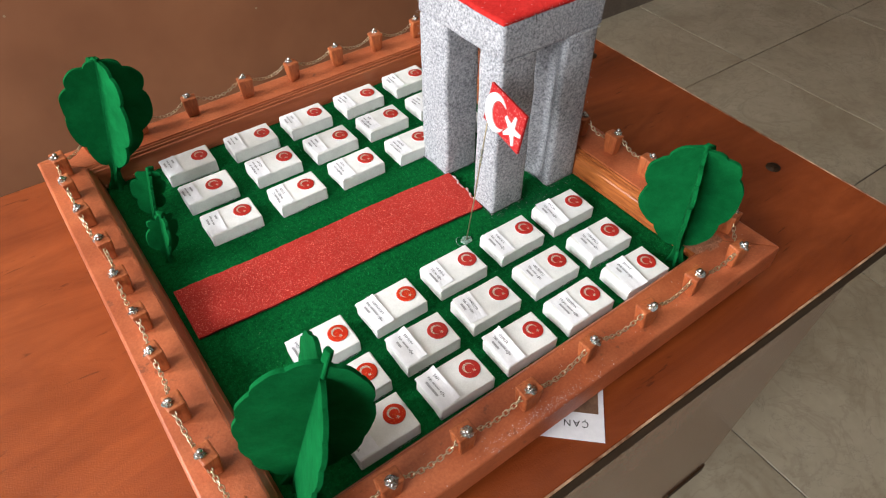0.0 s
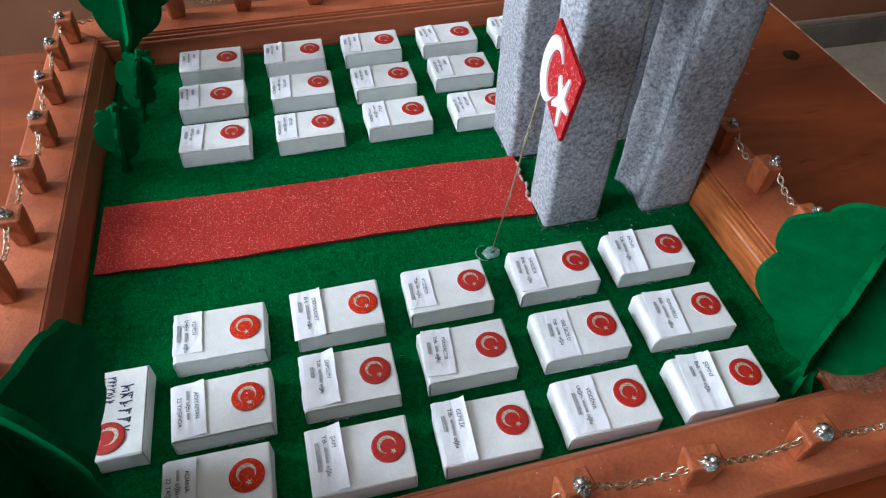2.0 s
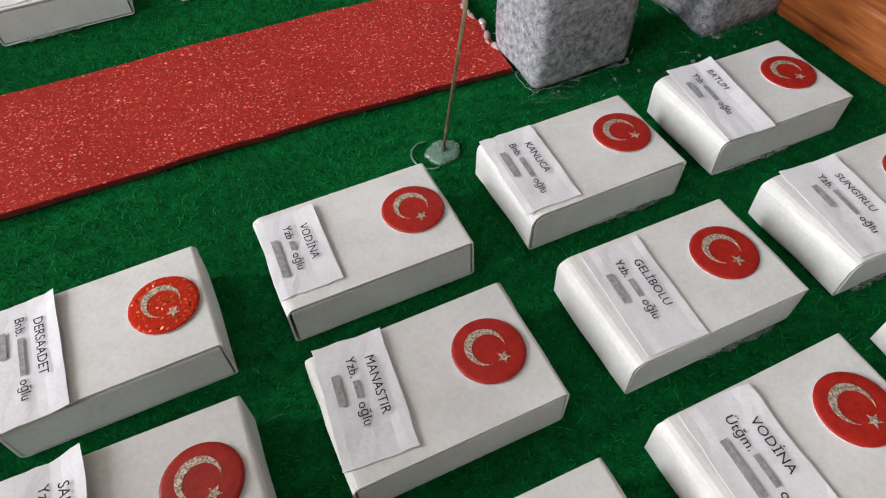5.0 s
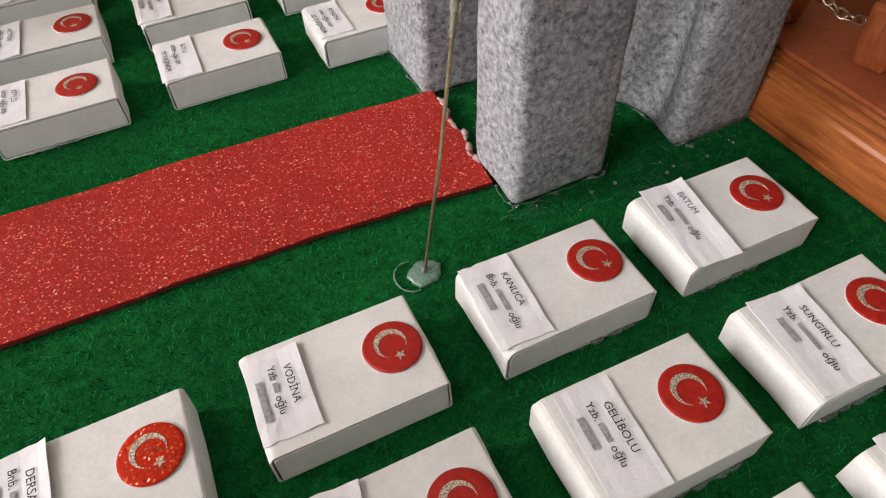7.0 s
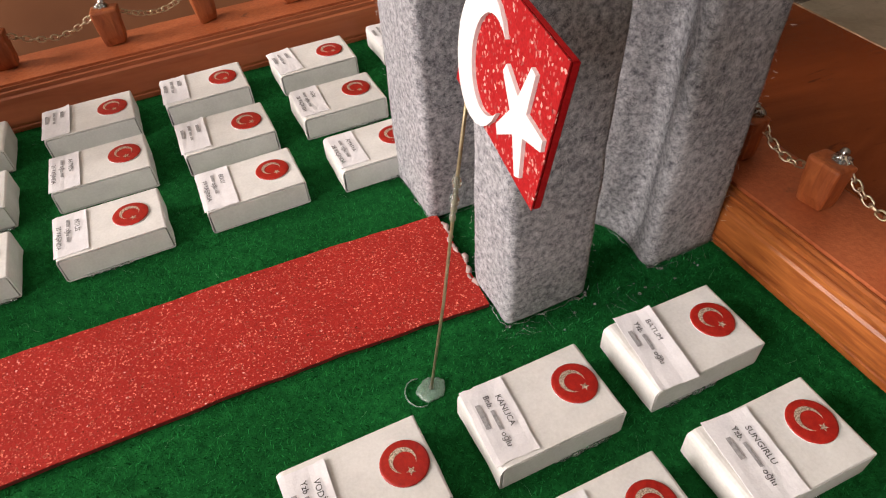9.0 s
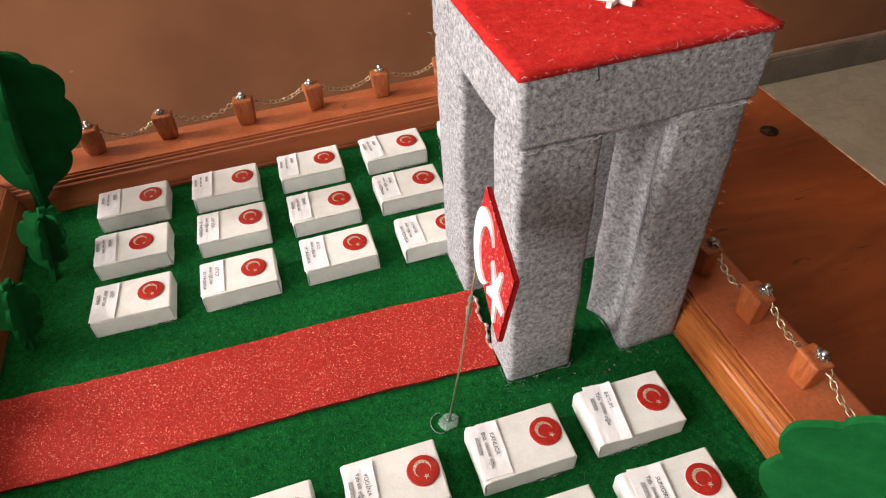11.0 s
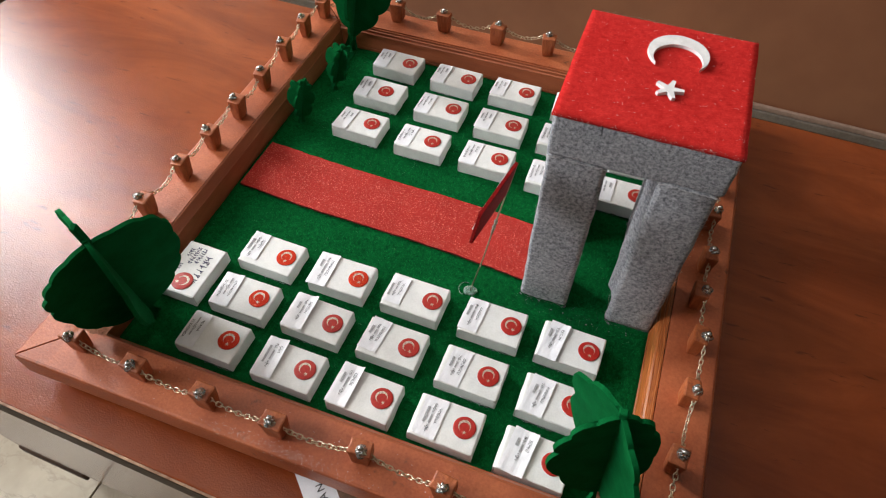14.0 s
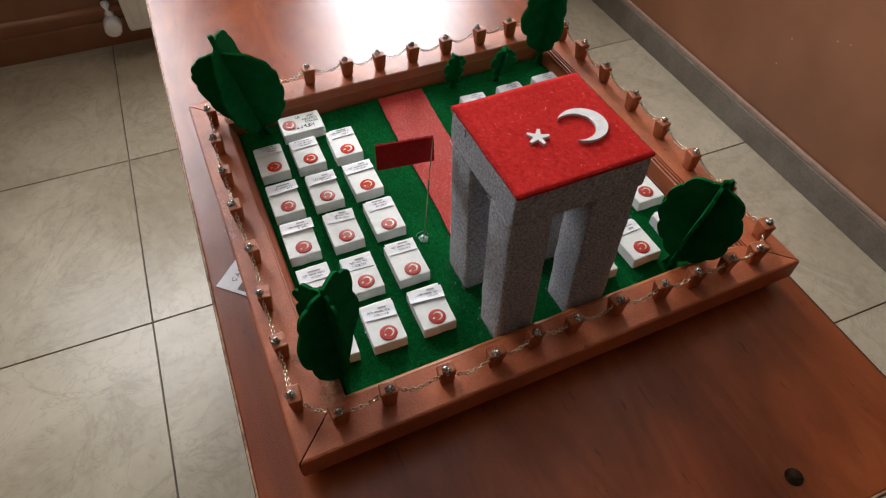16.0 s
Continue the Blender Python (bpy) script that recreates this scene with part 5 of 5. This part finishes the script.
def crumbs():
    """Dried sawdust and glue in the inner corners of the frame, and pale dust on its rail."""
    rnd = random.Random(33)
    for cx, cy, wx, wy in ((0.293, -0.113, 0.019, 0.011), (-0.095, -0.1135, 0.012, 0.007)):
        bm, n = bmesh.new(), 36
        g = [[bm.verts.new((cx + wx * (i / n * 2 - 1), cy + wy * (j / n * 2 - 1), 0)) for j in range(n + 1)] for i in range(n + 1)]
        for i in range(n):
            for j in range(n):
                bm.faces.new((g[i][j], g[i + 1][j], g[i + 1][j + 1], g[i][j + 1]))
        for row in g:
            for v in row:
                d = ((v.co.x - cx) / wx) ** 2 + ((v.co.y - cy) / wy) ** 2 + 0.5 * noise.noise(v.co * 260)
                v.co.z = UP + RTOP - 0.0006 + 0.0013 * max(-0.5, 1 - d) * (0.7 + 0.9 * abs(noise.noise(v.co * 700)))
        part("putty", bm, PUTTY, tray, "rough dried putty in the corner")
    bm = bmesh.new()
    for k in range(260):
        s = rnd.gauss(0, 1)
        ball(bm, (0.075 + 0.028 * s, -0.1475 + rnd.gauss(0, 0.0022), UP + RTOP + 0.0001), rnd.uniform(0.00012, 0.00032), 0.5, 5, 3)
    for k in range(60):
        ball(bm, (rnd.uniform(TX0 + 0.01, TX1 - 0.01), TY0 + rnd.uniform(0.004, 0.034), UP + RTOP + 0.0001), rnd.uniform(0.00012, 0.0003), 0.5, 5, 3)
    ob = part("pale_dust", bm, LABEL, tray, "pale dust specks")
    ob["kind"] = "stuff"


lint()
threads()
crumbs()


def chips():
    """Small pale chips and specks where the wall's paint has come off."""
    north = bpy.data.objects["wall_north"]
    rnd = random.Random(12)
    for x, z in ((-0.497, -0.436), (-0.375, -0.373), (-0.340, -0.363), (-0.123, -0.230), (-0.509, -0.518), (0.419, -0.362)):
        n = 9
        outline = [((0.0022 + rnd.uniform(0, 0.002)) * math.cos(2 * math.pi * k / n), (0.0018 + rnd.uniform(0, 0.0016)) * math.sin(2 * math.pi * k / n)) for k in range(n)]
        ob = part("paint_chip", prism(bmesh.new(), outline, 0, 0.0006), CREAM, north)
        ob.matrix_local = Matrix.Translation((x, WALL_N, z)) @ Matrix.Rotation(radians(90), 4, "X")


chips()


# ---------- felt pile ----------
def pile(name, sources, number, long, wide, lift, material, parent, label, seed):
    """Short fibres that lie over felt: slim blades scattered evenly over the given meshes."""
    rng = np.random.default_rng(seed)
    corners = []
    for ob in sources:
        me = ob.data
        me.calc_loop_triangles()
        n = len(me.loop_triangles)
        co, tri = np.empty(len(me.vertices) * 3, np.float32), np.empty(n * 3, np.int32)
        me.vertices.foreach_get("co", co)
        me.loop_triangles.foreach_get("vertices", tri)
        mat = np.array(ob.matrix_basis)
        co = co.reshape(-1, 3) @ mat[:3, :3].T + mat[:3, 3]
        corners.append(co[tri.reshape(-1, 3)])
    t = np.concatenate(corners)
    cross = np.cross(t[:, 1] - t[:, 0], t[:, 2] - t[:, 0])
    area = np.linalg.norm(cross, axis=1)
    pick = rng.choice(len(t), number, p=area / area.sum())
    u, v = rng.random((2, number, 1))
    flip = u + v > 1
    u, v = np.where(flip, 1 - u, u), np.where(flip, 1 - v, v)
    q = t[pick]
    at = q[:, 0] + u * (q[:, 1] - q[:, 0]) + v * (q[:, 2] - q[:, 0])
    nrm = cross[pick] / area[pick, None]
    way = np.cross(nrm, rng.normal(size=(number, 3)))
    way /= np.linalg.norm(way, axis=1)[:, None] + 1e-9
    side = np.cross(nrm, way)
    size = rng.uniform(0.5, 1.3, (number, 1)) * long
    half = wide / 2
    verts = np.empty((number, 3, 3))
    verts[:, 0] = at + side * half - nrm * 0.0001
    verts[:, 1] = at - side * half - nrm * 0.0001
    verts[:, 2] = at + way * size + nrm * size * rng.uniform(0.05, lift, (number, 1))
    me = bpy.data.meshes.new(name)
    me.vertices.add(number * 3)
    me.vertices.foreach_set("co", verts.astype(np.float32).ravel())
    me.loops.add(number * 3)
    me.loops.foreach_set("vertex_index", np.arange(number * 3, dtype=np.int32))
    me.polygons.add(number)
    me.polygons.foreach_set("loop_start", np.arange(0, number * 3, 3, dtype=np.int32))
    me.update(calc_edges=True)
    me.materials.append(material)
    ob = new(name, me)
    ob.parent = parent
    ob["label"], ob["kind"] = label, "stuff"
    return ob


def kids(ob, *names):
    return [o for o in ob.children if o.name.split(".")[0] in names]


pile("nap", kids(tray, "felt_bed"), 220000, 0.0016, 0.00036, 0.9, GREEN_NAP, tray, "short fuzzy pile of the green felt", 1)
pile("nap", kids(ARCH, "leg", "lintel"), 190000, 0.0014, 0.00020, 0.4, GREY_NAP, ARCH, "short fuzzy pile of the grey felt", 2)
pile("nap", kids(ARCH, "roof_sheet"), 26000, 0.0014, 0.00020, 0.5, RED_NAP, ARCH, "short fuzzy pile of the red felt", 3)
for k, tree in enumerate([o for o in scene.objects if o.parent is None and o.name.startswith(("felt_tree", "felt_sapling"))]):
    pile("nap", kids(tree, "leaf_panel", "stem"), 9000 if tree.name.startswith("felt_tree") else 2500, 0.0012, 0.00014, 0.5, LEAF, tree, "fuzzy pile of the green felt", 10 + k)
